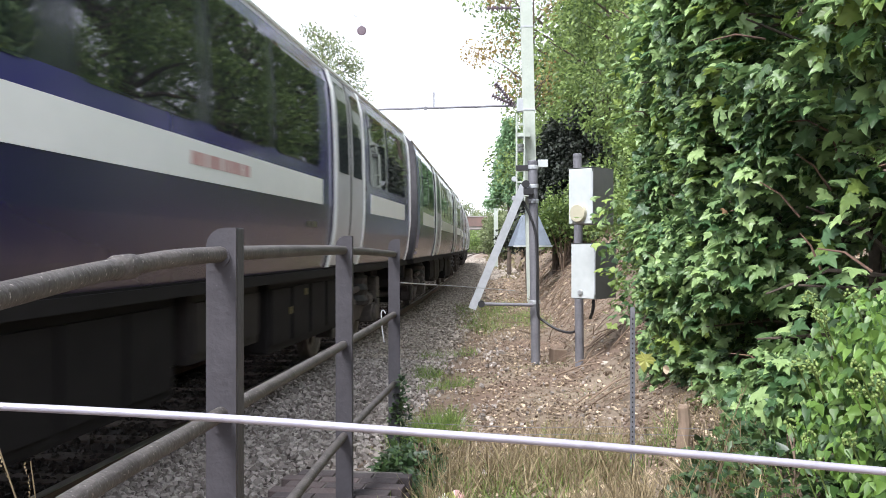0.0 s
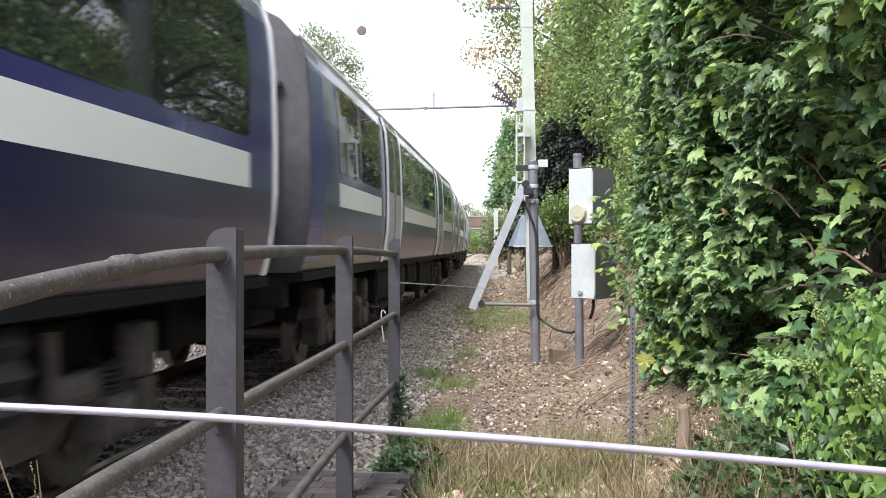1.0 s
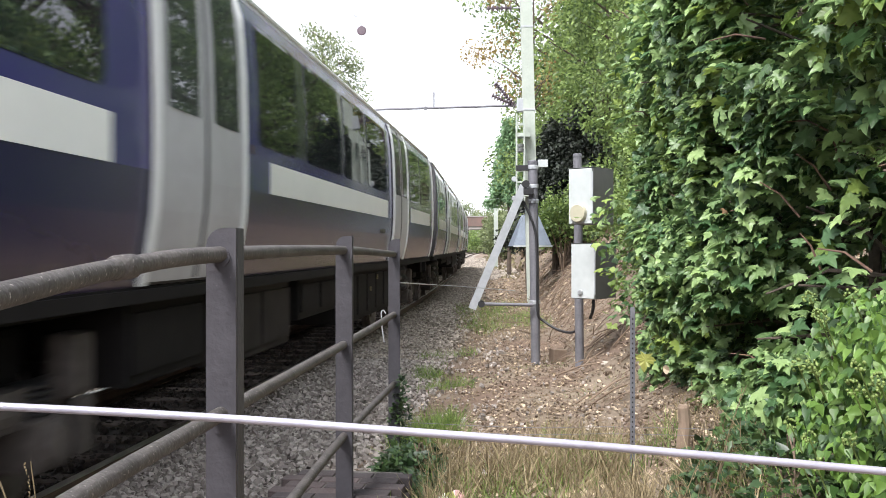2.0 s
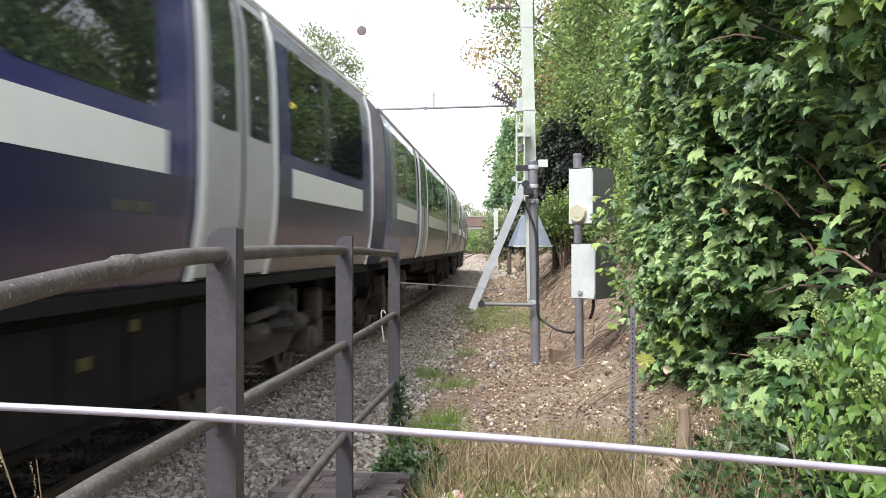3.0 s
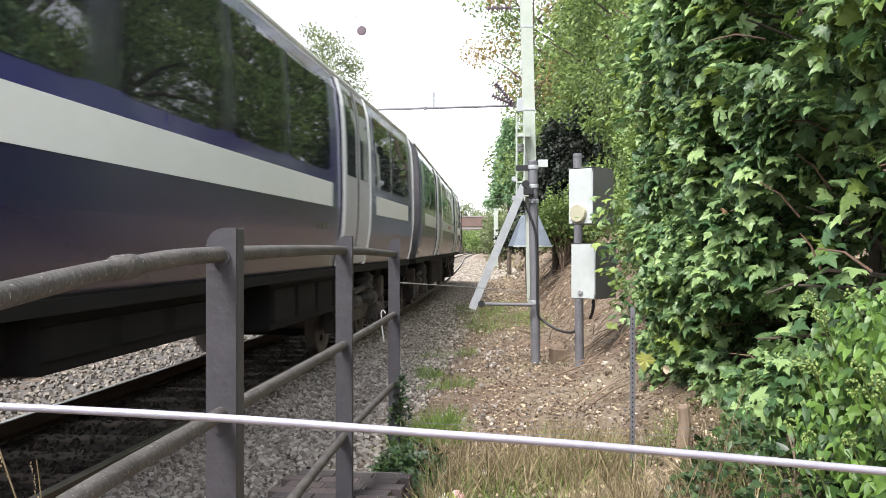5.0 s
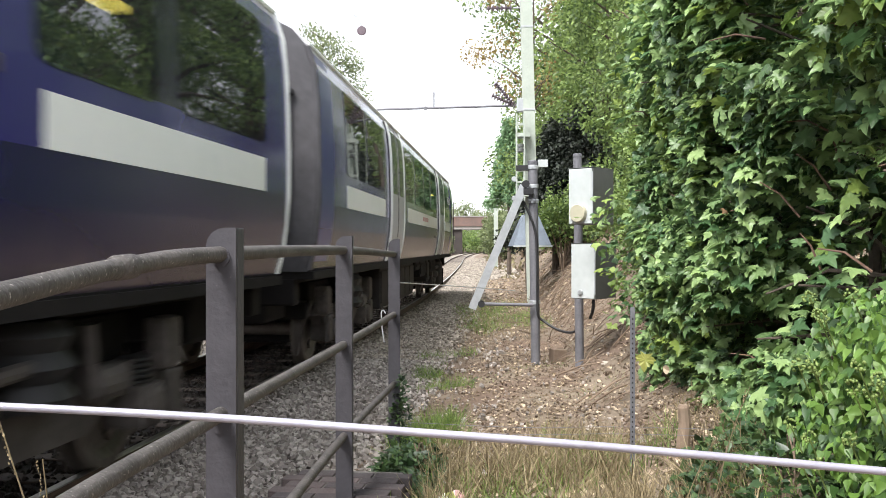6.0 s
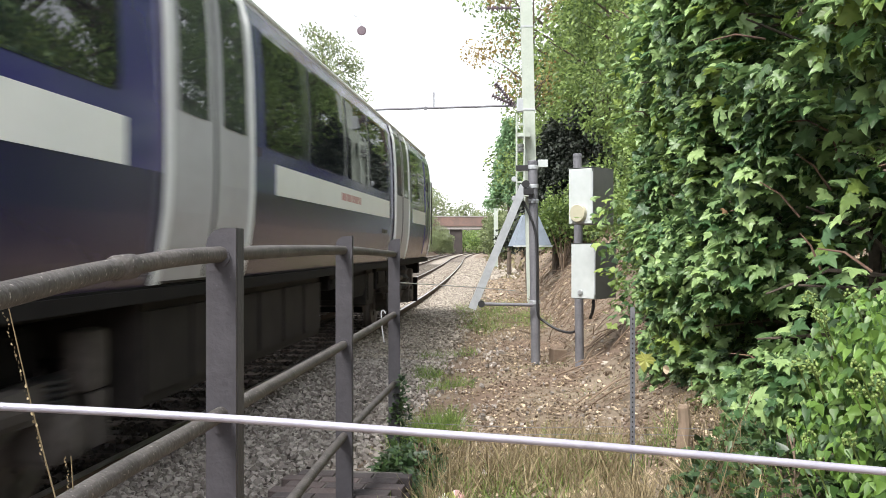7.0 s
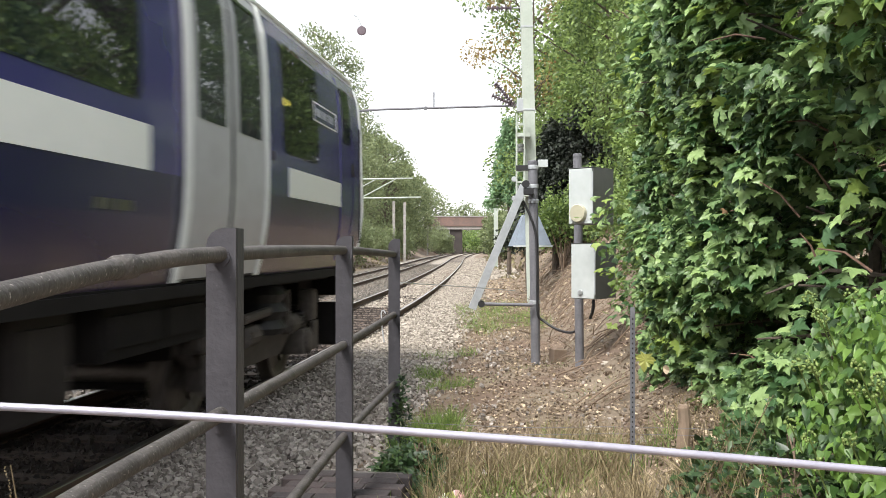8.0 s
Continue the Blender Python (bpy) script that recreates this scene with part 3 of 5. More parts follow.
WHEELS = []


def bogie(car, y):
    bm = boxed(-0.35, 0.35, -0.35, 0.35, 0.45, 1.05, bevel=0.04)
    box(bm, -0.86, 0.86, -1.5, 1.5, 0.7, 1.02, bevel=0.05)
    b = part("bogie", bm, M["underframe"], car, "dusty dark steel bogie")
    b.matrix_basis = pose(0, y, 0)
    for s in (-1, 1):
        bm = bmesh.new()
        prism(bm, [(-1.75, 0.62), (-1.6, 0.5), (-0.95, 0.52), (-0.6, 0.36), (0.6, 0.36), (0.95, 0.52), (1.6, 0.5), (1.75, 0.62), (1.7, 0.74), (0.9, 0.72), (0.5, 0.6), (-0.5, 0.6), (-0.9, 0.72), (-1.7, 0.74)],
              "x", s * 0.98 - 0.06, s * 0.98 + 0.06)
        part("side_frame", bm, M["under_light"], b)
        bm = bmesh.new()
        lathe(bm, [(0.26, 0.62), (0.3, 0.68), (0.25, 0.76), (0.31, 0.84), (0.25, 0.92), (0.29, 1.0), (0.24, 1.08)], (s * 0.98, 0, 0), "z", 16)
        part("air_spring", bm, M["rubber"], b, "black rubber air spring")
        for e in (-1.3, 1.3):
            bm = boxed(s * 1.0 - 0.14, s * 1.0 + 0.14, e - 0.16, e + 0.16, 0.28, 0.56, bevel=0.03)
            lathe(bm, [(0.13, s * 1.0 - 0.02), (0.13, s * 1.0 + 0.17 * s), (0.1, s * 1.0 + 0.19 * s)], (0, e, 0.42), "x", 14)
            part("axle_box", bm, M["under_light"], b, "dusty grey axle box")
            bm = bmesh.new()
            for k in range(5):
                lathe(bm, [(0.09, 0.56 + 0.036 * k), (0.115, 0.57 + 0.036 * k), (0.115, 0.585 + 0.036 * k), (0.09, 0.596 + 0.036 * k)], (s * 1.0, e, 0), "z", 10)
            part("coil_spring", bm, M["rubber"], b)
        for e in (-1, 1):
            bm = boxed(s * 1.06 - 0.09, s * 1.06 + 0.09, e * 1.62 - 0.13, e * 1.62 + 0.13, 0.62, 0.98, bevel=0.05)
            box(bm, s * 1.13 - 0.03, s * 1.13 + 0.03, e * 1.62 - 0.1, e * 1.62 + 0.1, 0.3, 0.62, bevel=0.02)
            part("guard_bracket", bm, M["under_light"], b, "dusty cast bracket at the bogie end")
        part("damper", tubed([(s * 1.14, 0.45, 1.02), (s * 1.14, 0.5, 0.6)], [0.05, 0.038], 10), M["under_light"], b)
        part("yaw_damper", tubed([(s * 1.16, -0.95, 0.82), (s * 1.16, 0.1, 0.86)], 0.045, 10), M["under_light"], b)
    for e in (-1, 1):
        part("traction_motor", boxed(-0.6, 0.6, e * 0.78 - 0.34, e * 0.78 + 0.34, 0.22, 0.78, bevel=0.06), M["underframe"], b, "black traction motor case")
        part("headstock", boxed(-0.9, 0.9, e * 1.78 - 0.05, e * 1.78 + 0.05, 0.58, 0.78, bevel=0.02), M["underframe"], b)
    for s in (-1, 1):
        for e in (-1, 1):
            part("brake_cylinder", lathe(bmesh.new(), [(0.06, -0.18), (0.1, -0.16), (0.1, 0.14), (0.07, 0.18)], (s * 1.12, e * 0.66, 0.66), "y", 12), M["under_light"], b, "dusty brake cylinder")
            part("sand_pipe", tubed(smooth_points([(s * 0.95, e * 1.74, 0.8), (s * 0.86, e * 1.8, 0.5), (s * 0.77, e * 1.76, 0.14)], 4), 0.018, 8), M["under_light"], b)
    for e in (-1.3, 1.3):
        w = part("wheelset", wheelset(), M["wheel"], b, "steel wheelset with worn bright treads")
        w.matrix_basis = pose(0, e, 0.42)
        WHEELS.append(w)


def equipment(car, layout):
    for y0, y1, z0, light in layout:
        for s in (-1, 1):
            x0, x1 = (0.35, 1.24) if s > 0 else (-1.24, -0.35)
            box_part = part("equipment_case", boxed(x0, x1, y0, y1, z0, 1.14, bevel=0.025), M["case" if light else "underframe"], car, "dusty underfloor equipment case")
            n = max(1, int((y1 - y0) / 0.7))
            for k in range(n):
                a = y0 + (y1 - y0) * k / n
                part("cover", boxed(min(s * 1.24, s * 1.262), max(s * 1.24, s * 1.262), a + 0.05, a + (y1 - y0) / n - 0.05, z0 + 0.08, 1.05), M["case" if light else "underframe"], box_part)
    for y, z in ((3.1, 0.82), (3.7, 0.98)) if layout in LAYOUTS[:2] else ():
        for s in (-1, 1):
            part("data_plate", boxed(min(s * 1.262, s * 1.27), max(s * 1.262, s * 1.27), y - 0.04, y + 0.04, z - 0.035, z + 0.035), M["plate"], car, "small yellow data plate")
    part("solebar", boxed(-1.05, 1.05, -BODY / 2 + 0.1, BODY / 2 - 0.7, 1.06, 1.115), M["underframe"], car)


def seats(car, half):
    """Rows of seat backs and a lit ceiling strip, seen dimly through the glass."""
    bm = bmesh.new()
    y = -half + 0.9
    while y < half - 1.5:
        if min(abs(y - d) for d in DOORS) > 1.3:
            for x0, x1 in ((-1.28, -0.32), (0.32, 1.28)):
                box(bm, x0, x1, y, y + 0.12, 1.25, 2.42, bevel=0.04)
        y += 0.86
    part("seat_backs", bm, M["seat_fabric"], car, "dark blue fabric seat backs")
    part("ceiling_panel", boxed(-1.2, 1.2, -half + 0.2, half - 0.9, 3.42, 3.45), M["interior"], car)
    lamp = part("lamp_bracket", boxed(0.82, 0.86, 8.36, 8.44, 3.08, 3.44), M["interior"], car)
    part("saloon_lamp", boxed(0.76, 0.92, 8.22, 8.58, 3.03, 3.08, bevel=0.015), M["saloon_light"], lamp, "yellow saloon lamp")


def lettering(car, y0, hand):
    """A faded red wordmark on the white band, as plain bars."""
    for k, w in enumerate((0.14, 0.1, 0.16, 0.1, 0.13, 0.15, 0.1, 0.14)):
        part("print_bar", side_strip(y0 + 0.155 * k, y0 + 0.155 * k + w * 0.85, 2.01, 2.1, 0.012, hand, 0.01, 1), M["red"], car, "faded red printed bar")


def carriage(cab=False, logo=None, layout=()):
    label = "navy blue electric train carriage with white band and grey doors"
    if cab:
        label = "navy blue driving carriage at the end of the train"
    car = empty("train_carriage", Matrix(), label, "train carriage", "carriages of the passing train")
    half = BODY / 2
    front = half - 0.6 if cab else half
    shell_pieces(car, half, front, cab)
    for hand in (1, -1):
        for a, b in WINDOWS:
            if cab and a > 8:
                continue
            part("window", pane(a - 0.03, b + 0.03, 2.3, 3.32, 0.006, hand), M["glass"], car, "large dark tinted window with rounded corners")
        for a, b in BANDS:
            if cab and a > 5:
                a, b = 6.8, 9.06
            part("white_band", side_strip(a, b, 1.91, 2.18, 0.006, hand, 0.012, 2), M["band"], car, "plain white painted band")
        for d in DOORS:
            frame_ = part("door_frame", side_strip(d - DOOR_HALF - 0.03, d + DOOR_HALF + 0.03, 1.22, 3.47, 0.012, hand, 0.05, 10), M["rubber"], car, "black rubber door seal")
            for e in (-1, 1):
                part("door_edge", side_strip(d + e * (DOOR_HALF - 0.035), d + e * (DOOR_HALF + 0.012), 1.22, 3.47, 0.045, hand, 0.06, 10), M["band"], car, "bright white raised door surround")
            door_leaf(car, d - DOOR_HALF + 0.05, d - 0.025, hand)
            door_leaf(car, d + 0.025, d + DOOR_HALF - 0.05, hand)
            part("door_seal", side_strip(d - 0.02, d + 0.02, 1.25, 3.43, 0.036, hand, 0.04, 10), M["rubber"], car, "black rubber centre seal")
            part("door_button", boxed(min(hand * 1.4, hand * 1.425), max(hand * 1.4, hand * 1.425), d + 1.08, d + 1.13, 2.2, 2.28, bevel=0.006), M["under_light"], car)
        for e in (-1, 1):
            if cab and e > 0:
                continue
            if e < 0:
                part("corner_panel", side_strip(-half - 0.002, -half + 0.75, 1.3, 3.46, 0.004, hand, 0.012, 10), M["blue"], car, "brighter blue corner panel")
            part("corner_pillar", tubed([(hand * (side_x(z) - 0.01), e * half, z) for z in (1.22, 1.42, 1.9, 2.3, 2.9, 3.28, 3.5)], 0.034 if e > 0 else 0.035, 8), M["band"] if e > 0 else M["end_grey"], car)
        part("gutter", tubed([(hand * 1.285, -half, 3.53), (hand * 1.285, front, 3.53)], 0.022, 8), M["band"], car, "white roof gutter strip")
        part("sill", side_strip(-half, front, 1.17, 1.215, 0.012, hand, 0.04, 1), M["underframe"], car)
    if logo is not None:
        lettering(car, logo, 1)
    for hand in (1, -1):
        for k, w in enumerate((0.09, 0.06, 0.11, 0.07)):
            part("number_bar", side_strip(3.2 + 0.12 * k, 3.2 + 0.12 * k + w, 1.66, 1.72, 0.006, hand, 0.008, 1), M["faint_print"], car, "faint printed bar")
    car_end(car, -half, -1)
    if cab:
        build_cab(car, front)
    else:
        car_end(car, half, 1)
    bogie(car, -BOGIE)
    bogie(car, BOGIE)
    equipment(car, layout)
    seats(car, half)
    for y in (-half + 0.1, front - 0.1):
        part("drawgear", boxed(-0.85, 0.85, y - 0.75 if y > 0 else y - 0.1, y + 0.1 if y > 0 else y + 0.75, 0.66, 1.08, bevel=0.05), M["underframe"], car, "black drawgear under the carriage end")
        part("buffer_beam", boxed(-1.15, 1.15, y - 0.12, y + 0.12, 0.85, 1.12, bevel=0.02), M["underframe"], car)
    return car


def build_cab(car, half):
    """The driving end: a raked nose, cab door with window, handrails, lamps, coupler."""
    bm = bmesh.new()
    rings = []
    for k in range(5):
        t = k / 4
        s = 1 - 0.10 * t * t
        ring = []
        for x, z in SIDE + [(-x, z) for x, z in reversed(SIDE[:-1])]:
            rake = 0.4 * (1 - 0.55 * max(0, (z - 1.9)) / 2.0)
            ring.append(bm.verts.new((x * s, half + rake * t, z if z < 2.2 else z - 0.16 * t * t * (z - 2.2))))
        rings.append(ring)
    n = len(rings[0])
    for a, b in zip(rings, rings[1:]):
        for i in range(n):
            bm.faces.new((a[i], a[(i + 1) % n], b[(i + 1) % n], b[i]))
    bm.faces.new(rings[-1])
    nose = part("cab_nose", bm, M["navy"], car, "raked navy blue cab nose", smooth=False)
    for hand in (1, -1):
        door = part("cab_door", side_strip(8.92, 9.6, 1.3, 3.4, 0.012, hand, 0.03, 8), M["navy"], car, "narrow navy cab door")
        part("window", pane(9.02, 9.42, 2.66, 3.3, 0.02, hand, 0.05), M["glass"], door)
        part("handrail", tubed([(hand * 1.46, 9.72, 1.5), (hand * 1.46, 9.72, 2.9)], 0.012, 8), M["rubber"], car)
        part("door_handle", boxed(min(hand * 1.4, hand * 1.43), max(hand * 1.4, hand * 1.43), 9.46, 9.6, 2.3, 2.46, bevel=0.02), M["rubber"], car)
        plate = part("name_plate", side_strip(7.72, 8.72, 2.74, 2.94, 0.008, hand, 0.012, 2), M["navy"], car, "navy name plate outlined in white")
        for y0, y1, z0, z1 in ((7.72, 8.72, 2.925, 2.94), (7.72, 8.72, 2.74, 2.755), (7.72, 7.74, 2.755, 2.925), (8.7, 8.72, 2.755, 2.925)):
            part("outline", side_strip(y0, y1, z0, z1, 0.012, hand, 0.006, 1), M["band"], plate)
        for k, w in enumerate((0.1, 0.06, 0.08, 0.05, 0.09, 0.07)):
            part("print_bar", side_strip(7.82 + 0.13 * k, 7.82 + 0.13 * k + w, 2.8, 2.88, 0.012, hand, 0.006, 1), M["galv"], plate)
        part("nose_edge", tubed([(hand * (side_x(z) * s_ - 0.015), half + r_, z) for z, s_, r_ in ((1.35, 0.988, 0.24), (1.9, 0.988, 0.24), (2.88, 0.988, 0.175), (3.24, 0.988, 0.15), (3.44, 0.988, 0.14))], 0.034, 8), M["band"], car, "white edge strip")
        lamp = lathe(bmesh.new(), [(0.11, half + 0.34), (0.11, half + 0.4), (0.09, half + 0.42)], (hand * 0.85, 0, 1.75), "y", 14)
        part("tail_lamp", lamp, M["red"], car, "round red tail lamp")
    part("windscreen", boxed(-1.05, 1.05, half + 0.24, half + 0.3, 2.35, 3.1, bevel=0.03), M["glass"], nose)
    part("coupler", boxed(-0.25, 0.25, half, half + 0.75, 0.75, 1.05, bevel=0.05), M["underframe"], car, "black automatic coupler")
    for k, x in enumerate((0.45, 0.6, 0.75, -0.45, -0.6)):
        part("air_hose", tubed(smooth_points([(x, half + 0.15, 0.98), (x, half + 0.42, 0.85), (x, half + 0.4, 0.55), (x + 0.03, half + 0.25, 0.45)], 4), 0.028, 8), M["rubber"], car)
    part("life_guard", boxed(-1.1, 1.1, half + 0.05, half + 0.12, 0.2, 0.75, bevel=0.02), M["underframe"], car)


CARS = [carriage(logo=0.1, layout=LAYOUTS[0]), carriage(layout=LAYOUTS[1]), carriage(layout=LAYOUTS[2]), carriage(cab=True, logo=0.1, layout=LAYOUTS[3])]
FIRST_GAP = 17.52


def travelled(t):
    """Metres run by the train, which gathers speed slightly."""
    t -= 3.5
    return 31.5503 + 8.7684 * t + 0.01535 * t ** 2 + 0.00583 * t ** 3


def car_pose(i, t):
    mid = FIRST_GAP - BODY / 2 + PITCH * i - travelled(t)
    a, b = track_point(mid - BOGIE), track_point(mid + BOGIE)
    d = b - a
    return Matrix.Translation((a + b) / 2) @ Matrix.Rotation(math.atan2(-d.x, d.y), 4, "Z")


# ---- railing beside the crossing ----
POSTS = [(-0.60, 2.46), (-0.487, 4.46), (-0.345, 6.4)]


def railing_post(x, y, height=1.51, foot=0.05):
    """A steel angle post with a rounded, sloping head and a face turned to the path."""
    post = empty("railing_post", pose(x, y, 0, 0, 0, 3), "dark grey painted steel railing post with rounded head", "railing post", "posts of the railing")
    w = 0.04
    bm = bmesh.new()
    outline = [(-w, foot)] + [(-w, height - 0.05)] + [(-w + 0.05 * (1 - math.cos(a)), height - 0.05 + 0.05 * math.sin(a)) for a in (0.4, 0.8, 1.2, 1.57)] + [(w, height), (w, foot)]
    prism(bm, outline, "y", -0.008, 0.008)
    part("flange", bm, M["post_paint"], post)
    bm = bmesh.new()
    box(bm, w - 0.014, w + 0.002, 0.008, 0.11, foot, height, bevel=0.003)
    part("web", bm, M["post_paint"], post)
    for z in (0.5, 0.98, 1.43):
        part("tube_collar", lathe(bmesh.new(), [(0.0255, -0.006), (0.0255, 0.006)], (0, -0.012, z), "y", 16), M["post_paint"], post)
    return post


for px, py in POSTS:
    railing_post(px, py)

railing = empty("handrail", Matrix(), "weathered grey steel tube handrail with three rails", "handrail", kind="")
TOP = [(-0.62, 0.25, 1.3), (-0.66, 0.9, 1.352), (-0.672, 1.37, 1.384), (-0.668, 1.9, 1.416), (-0.60, 2.46, 1.438), (-0.487, 4.46, 1.44), (-0.345, 6.4, 1.398 + 0.005)]
part("top_rail", tubed(smooth_points(TOP, 6), 0.0215, 16), M["rail_tube"], railing, smooth=True)
a, b = Vector(TOP[3]), Vector(TOP[4])
part("coupling", tubed([a - (b - a) * 0.08, a - (b - a) * 0.06, a + (b - a) * 0.06, a + (b - a) * 0.08], [0.022, 0.027, 0.027, 0.022], 16), M["rail_tube"], railing, "swollen pipe coupling", smooth=True)
MID = [(-0.62, 0.4, 1.0), (-0.66, 1.4, 1.01), (-0.60, 2.46, 1.006), (-0.487, 4.46, 0.977), (-0.345, 6.4, 0.98), (-0.33, 6.62, 0.985)]
part("middle_rail", tubed(smooth_points(MID, 6), 0.0205, 16), M["rail_tube"], railing, smooth=True)
LOW = [(-0.62, 0.4, 0.53), (-0.66, 1.4, 0.53), (-0.60, 2.46, 0.53), (-0.487, 4.46, 0.527), (-0.345, 6.4, 0.49)]
part("lower_rail", tubed(smooth_points(LOW, 6), 0.0205, 16), M["rail_tube"], railing, smooth=True)

fence_wire = part("fence_wire", tubed(smooth_points([(-1.6, 0.95, 1.335), (-0.46, 0.9, 1.302), (0.0, 0.9, 1.2735), (0.44, 0.9, 1.2365), (1.6, 0.85, 1.14)], 8), 0.0041, 12), M["wire"], smooth=True)
tagged(fence_wire, "taut pale plastic-coated steel fence wire", "fence wire")


# ---- brick plinth ----
def build_plinth():
    plinth = empty("brick_plinth", pose(-0.487, 4.5, 0, 0, 0, -8), "low dark brick plinth beside the railing", "brick plinth")
    part("mortar_core", boxed(-0.36, 0.2, -0.31, 0.52, -0.1, 0.215), M["mortar"], plinth)
    brick = boxed(-0.1, 0.1, -0.049, 0.049, -0.033, 0.033, bevel=0.006)
    first = part("brick", brick, M["brick"], plinth)
    k = 0
    for row in range(3):
        z = 0.19 - 0.075 * row
        for i in range(-2, 5):
            for j in range(3):
                off = 0.105 if i % 2 else 0.0
                x, y = -0.26 + 0.21 * j - off * 0.5, 0.0 + 0.11 * i - 0.02
                if row and 0 < j < 2 and i > -2:
                    continue
                ob = first if k == 0 else new("brick", first.data)
                ob.parent = plinth
                ob.matrix_basis = pose(x, y, z + rnd.uniform(-0.003, 0.003), 0, 0, rnd.uniform(-1.5, 1.5))
                k += 1


build_plinth()


# ---- overhead line mast and its fittings ----
def h_mast(name, x, y, height, label, width=0.3, lean=-1.0, base=-0.2, paint="mast_paint"):
    mast = empty(name, pose(x, y, base, 0, lean, 0), label, "mast", "overhead line masts")
    w, t = width / 2, 0.018
    bm = bmesh.new()
    box(bm, -w, w, -w, -w + t, 0, height, bevel=0.003)
    box(bm, -w, w, w - t, w, 0, height, bevel=0.003)
    box(bm, -t / 2, t / 2, -w + t, w - t, 0, height)
    part("column", bm, M[paint], mast)
    for z in (height * 0.3, height * 0.55, height * 0.78):
        part("strap", boxed(-w - 0.012, w + 0.012, -w - 0.012, w + 0.012, z, z + 0.05, bevel=0.004), M["galv"], mast)
    part("foot", boxed(-w - 0.12, w + 0.12, -w - 0.12, w + 0.12, -0.1, 0.12, bevel=0.02), M["concrete"], mast, "concrete mast foundation")
    return mast


def insulator_string(bm, a, b, discs, radius):
    a, b = Vector(a), Vector(b)
    pts, rad = [], []
    for k in range(discs):
        for f, r in ((0.1, 0.3), (0.4, 1.0), (0.55, 1.0), (0.75, 0.35)):
            pts.append(a + (b - a) * ((k + f) / discs))
            rad.append(radius * r)
    return tube(bm, pts, rad, 12)


mast = h_mast("line_mast", 2.39, 24.0, 9.5, "greenish white steel overhead line mast", 0.3, -1.4)
arm = empty("registration_arm", pose(2.2, 24.0, 5.15), "galvanised overhead line arm with brown insulators", "overhead line arm")
part("tube", tubed([(-4.6, 0, -0.13), (-3.8, 0, -0.08), (-0.35, 0, 0.02)], 0.032, 10), M["pipe_grey"], arm)
bm = insulator_string(bmesh.new(), (-0.83, 0, 0.62), (-0.33, 0, 0.04), 9, 0.09)
part("insulator", bm, M["insulator"], arm, "ribbed brown insulator")
bm = insulator_string(bmesh.new(), (-0.92, 0, 0.3), (-0.26, 0, 0.0), 9, 0.09)
part("insulator", bm, M["insulator"], arm, "ribbed brown insulator")
part("bracket", boxed(-0.25, 0.12, -0.1, 0.1, -0.15, 0.2, bevel=0.02), M["galv"], arm)
part("drop_pin", tubed([(-2.44, 0, -0.06), (-2.44, 0, 0.38)], 0.018, 8), M["pipe_grey"], arm)
part("clamp", boxed(-2.7, -2.62, -0.04, 0.04, -0.1, 0.0, bevel=0.01), M["pipe_grey"], arm)
stay = empty("upper_insulator", pose(1.35, 24.0, 7.75), "ribbed brown insulator on the upper stay", "insulator")
part("insulator", insulator_string(bmesh.new(), (-0.2, 0, -0.02), (0.5, 0, 0.0), 6, 0.08), M["insulator"], stay)
part("stay_rod", tubed([(0.5, 0, 0.0), (0.95, 0, 0.02)], 0.02, 8), M["galv"], stay)

weights = empty("tension_weights", pose(2.02, 23.6, 0), "white painted frame carrying overhead line tension weights", "balance weights")
part("guide", boxed(-0.13, -0.09, -0.05, 0.05, 2.6, 4.9, bevel=0.004), M["mast_paint"], weights)
part("guide", boxed(0.07, 0.11, -0.05, 0.05, 2.6, 4.9, bevel=0.004), M["mast_paint"], weights)
for z in (2.62, 3.1, 3.4, 4.0, 4.6):
    part("crossbar", boxed(-0.09, 0.07, -0.04, 0.04, z, z + 0.05), M["mast_paint"], weights)
for z in (2.7, 2.82, 2.94, 3.9, 4.02):
    part("weight", lathe(bmesh.new(), [(0.09, z), (0.1, z + 0.015), (0.1, z + 0.075), (0.09, z + 0.09)], (-0.01, 0, 0), "z", 14), M["cabinet_dark"], weights)
part("mount", boxed(-0.1, 0.25, -0.04, 0.4, 4.3, 4.4, bevel=0.01), M["mast_paint"], weights)
part("mount", boxed(-0.1, 0.25, -0.04, 0.4, 2.75, 2.83, bevel=0.01), M["mast_paint"], weights)
for z in (2.7, 3.2):
    part("pulley", lathe(bmesh.new(), [(0.06, -0.03), (0.07, -0.02), (0.07, 0.02), (0.06, 0.03)], (-0.17, 0, z), "y", 14), M["galv"], weights)

fitting = empty("wire_fitting", pose(-1.79, 20.0, 6.2), "dark rounded pulley hanging on the overhead wire", "wire fitting")
part("pulley", lathe(bmesh.new(), [(0.04, -0.04), (0.095, -0.035), (0.108, 0.0), (0.095, 0.035), (0.04, 0.04)], (0, 0, 0), "y", 18), M["insulator"], fitting)
part("hanger", tubed([(0.0, 0, 0.1), (-0.09, 0, 0.3), (-0.16, 0, 0.33)], 0.012, 6), M["galv"], fitting)
part("catenary_wire", tubed([(-0.16, -60, 1.6), (-0.16, 0, 0.33), (2.95, 4.0, 1.53)], 0.0035, 6), M["galv"], fitting)


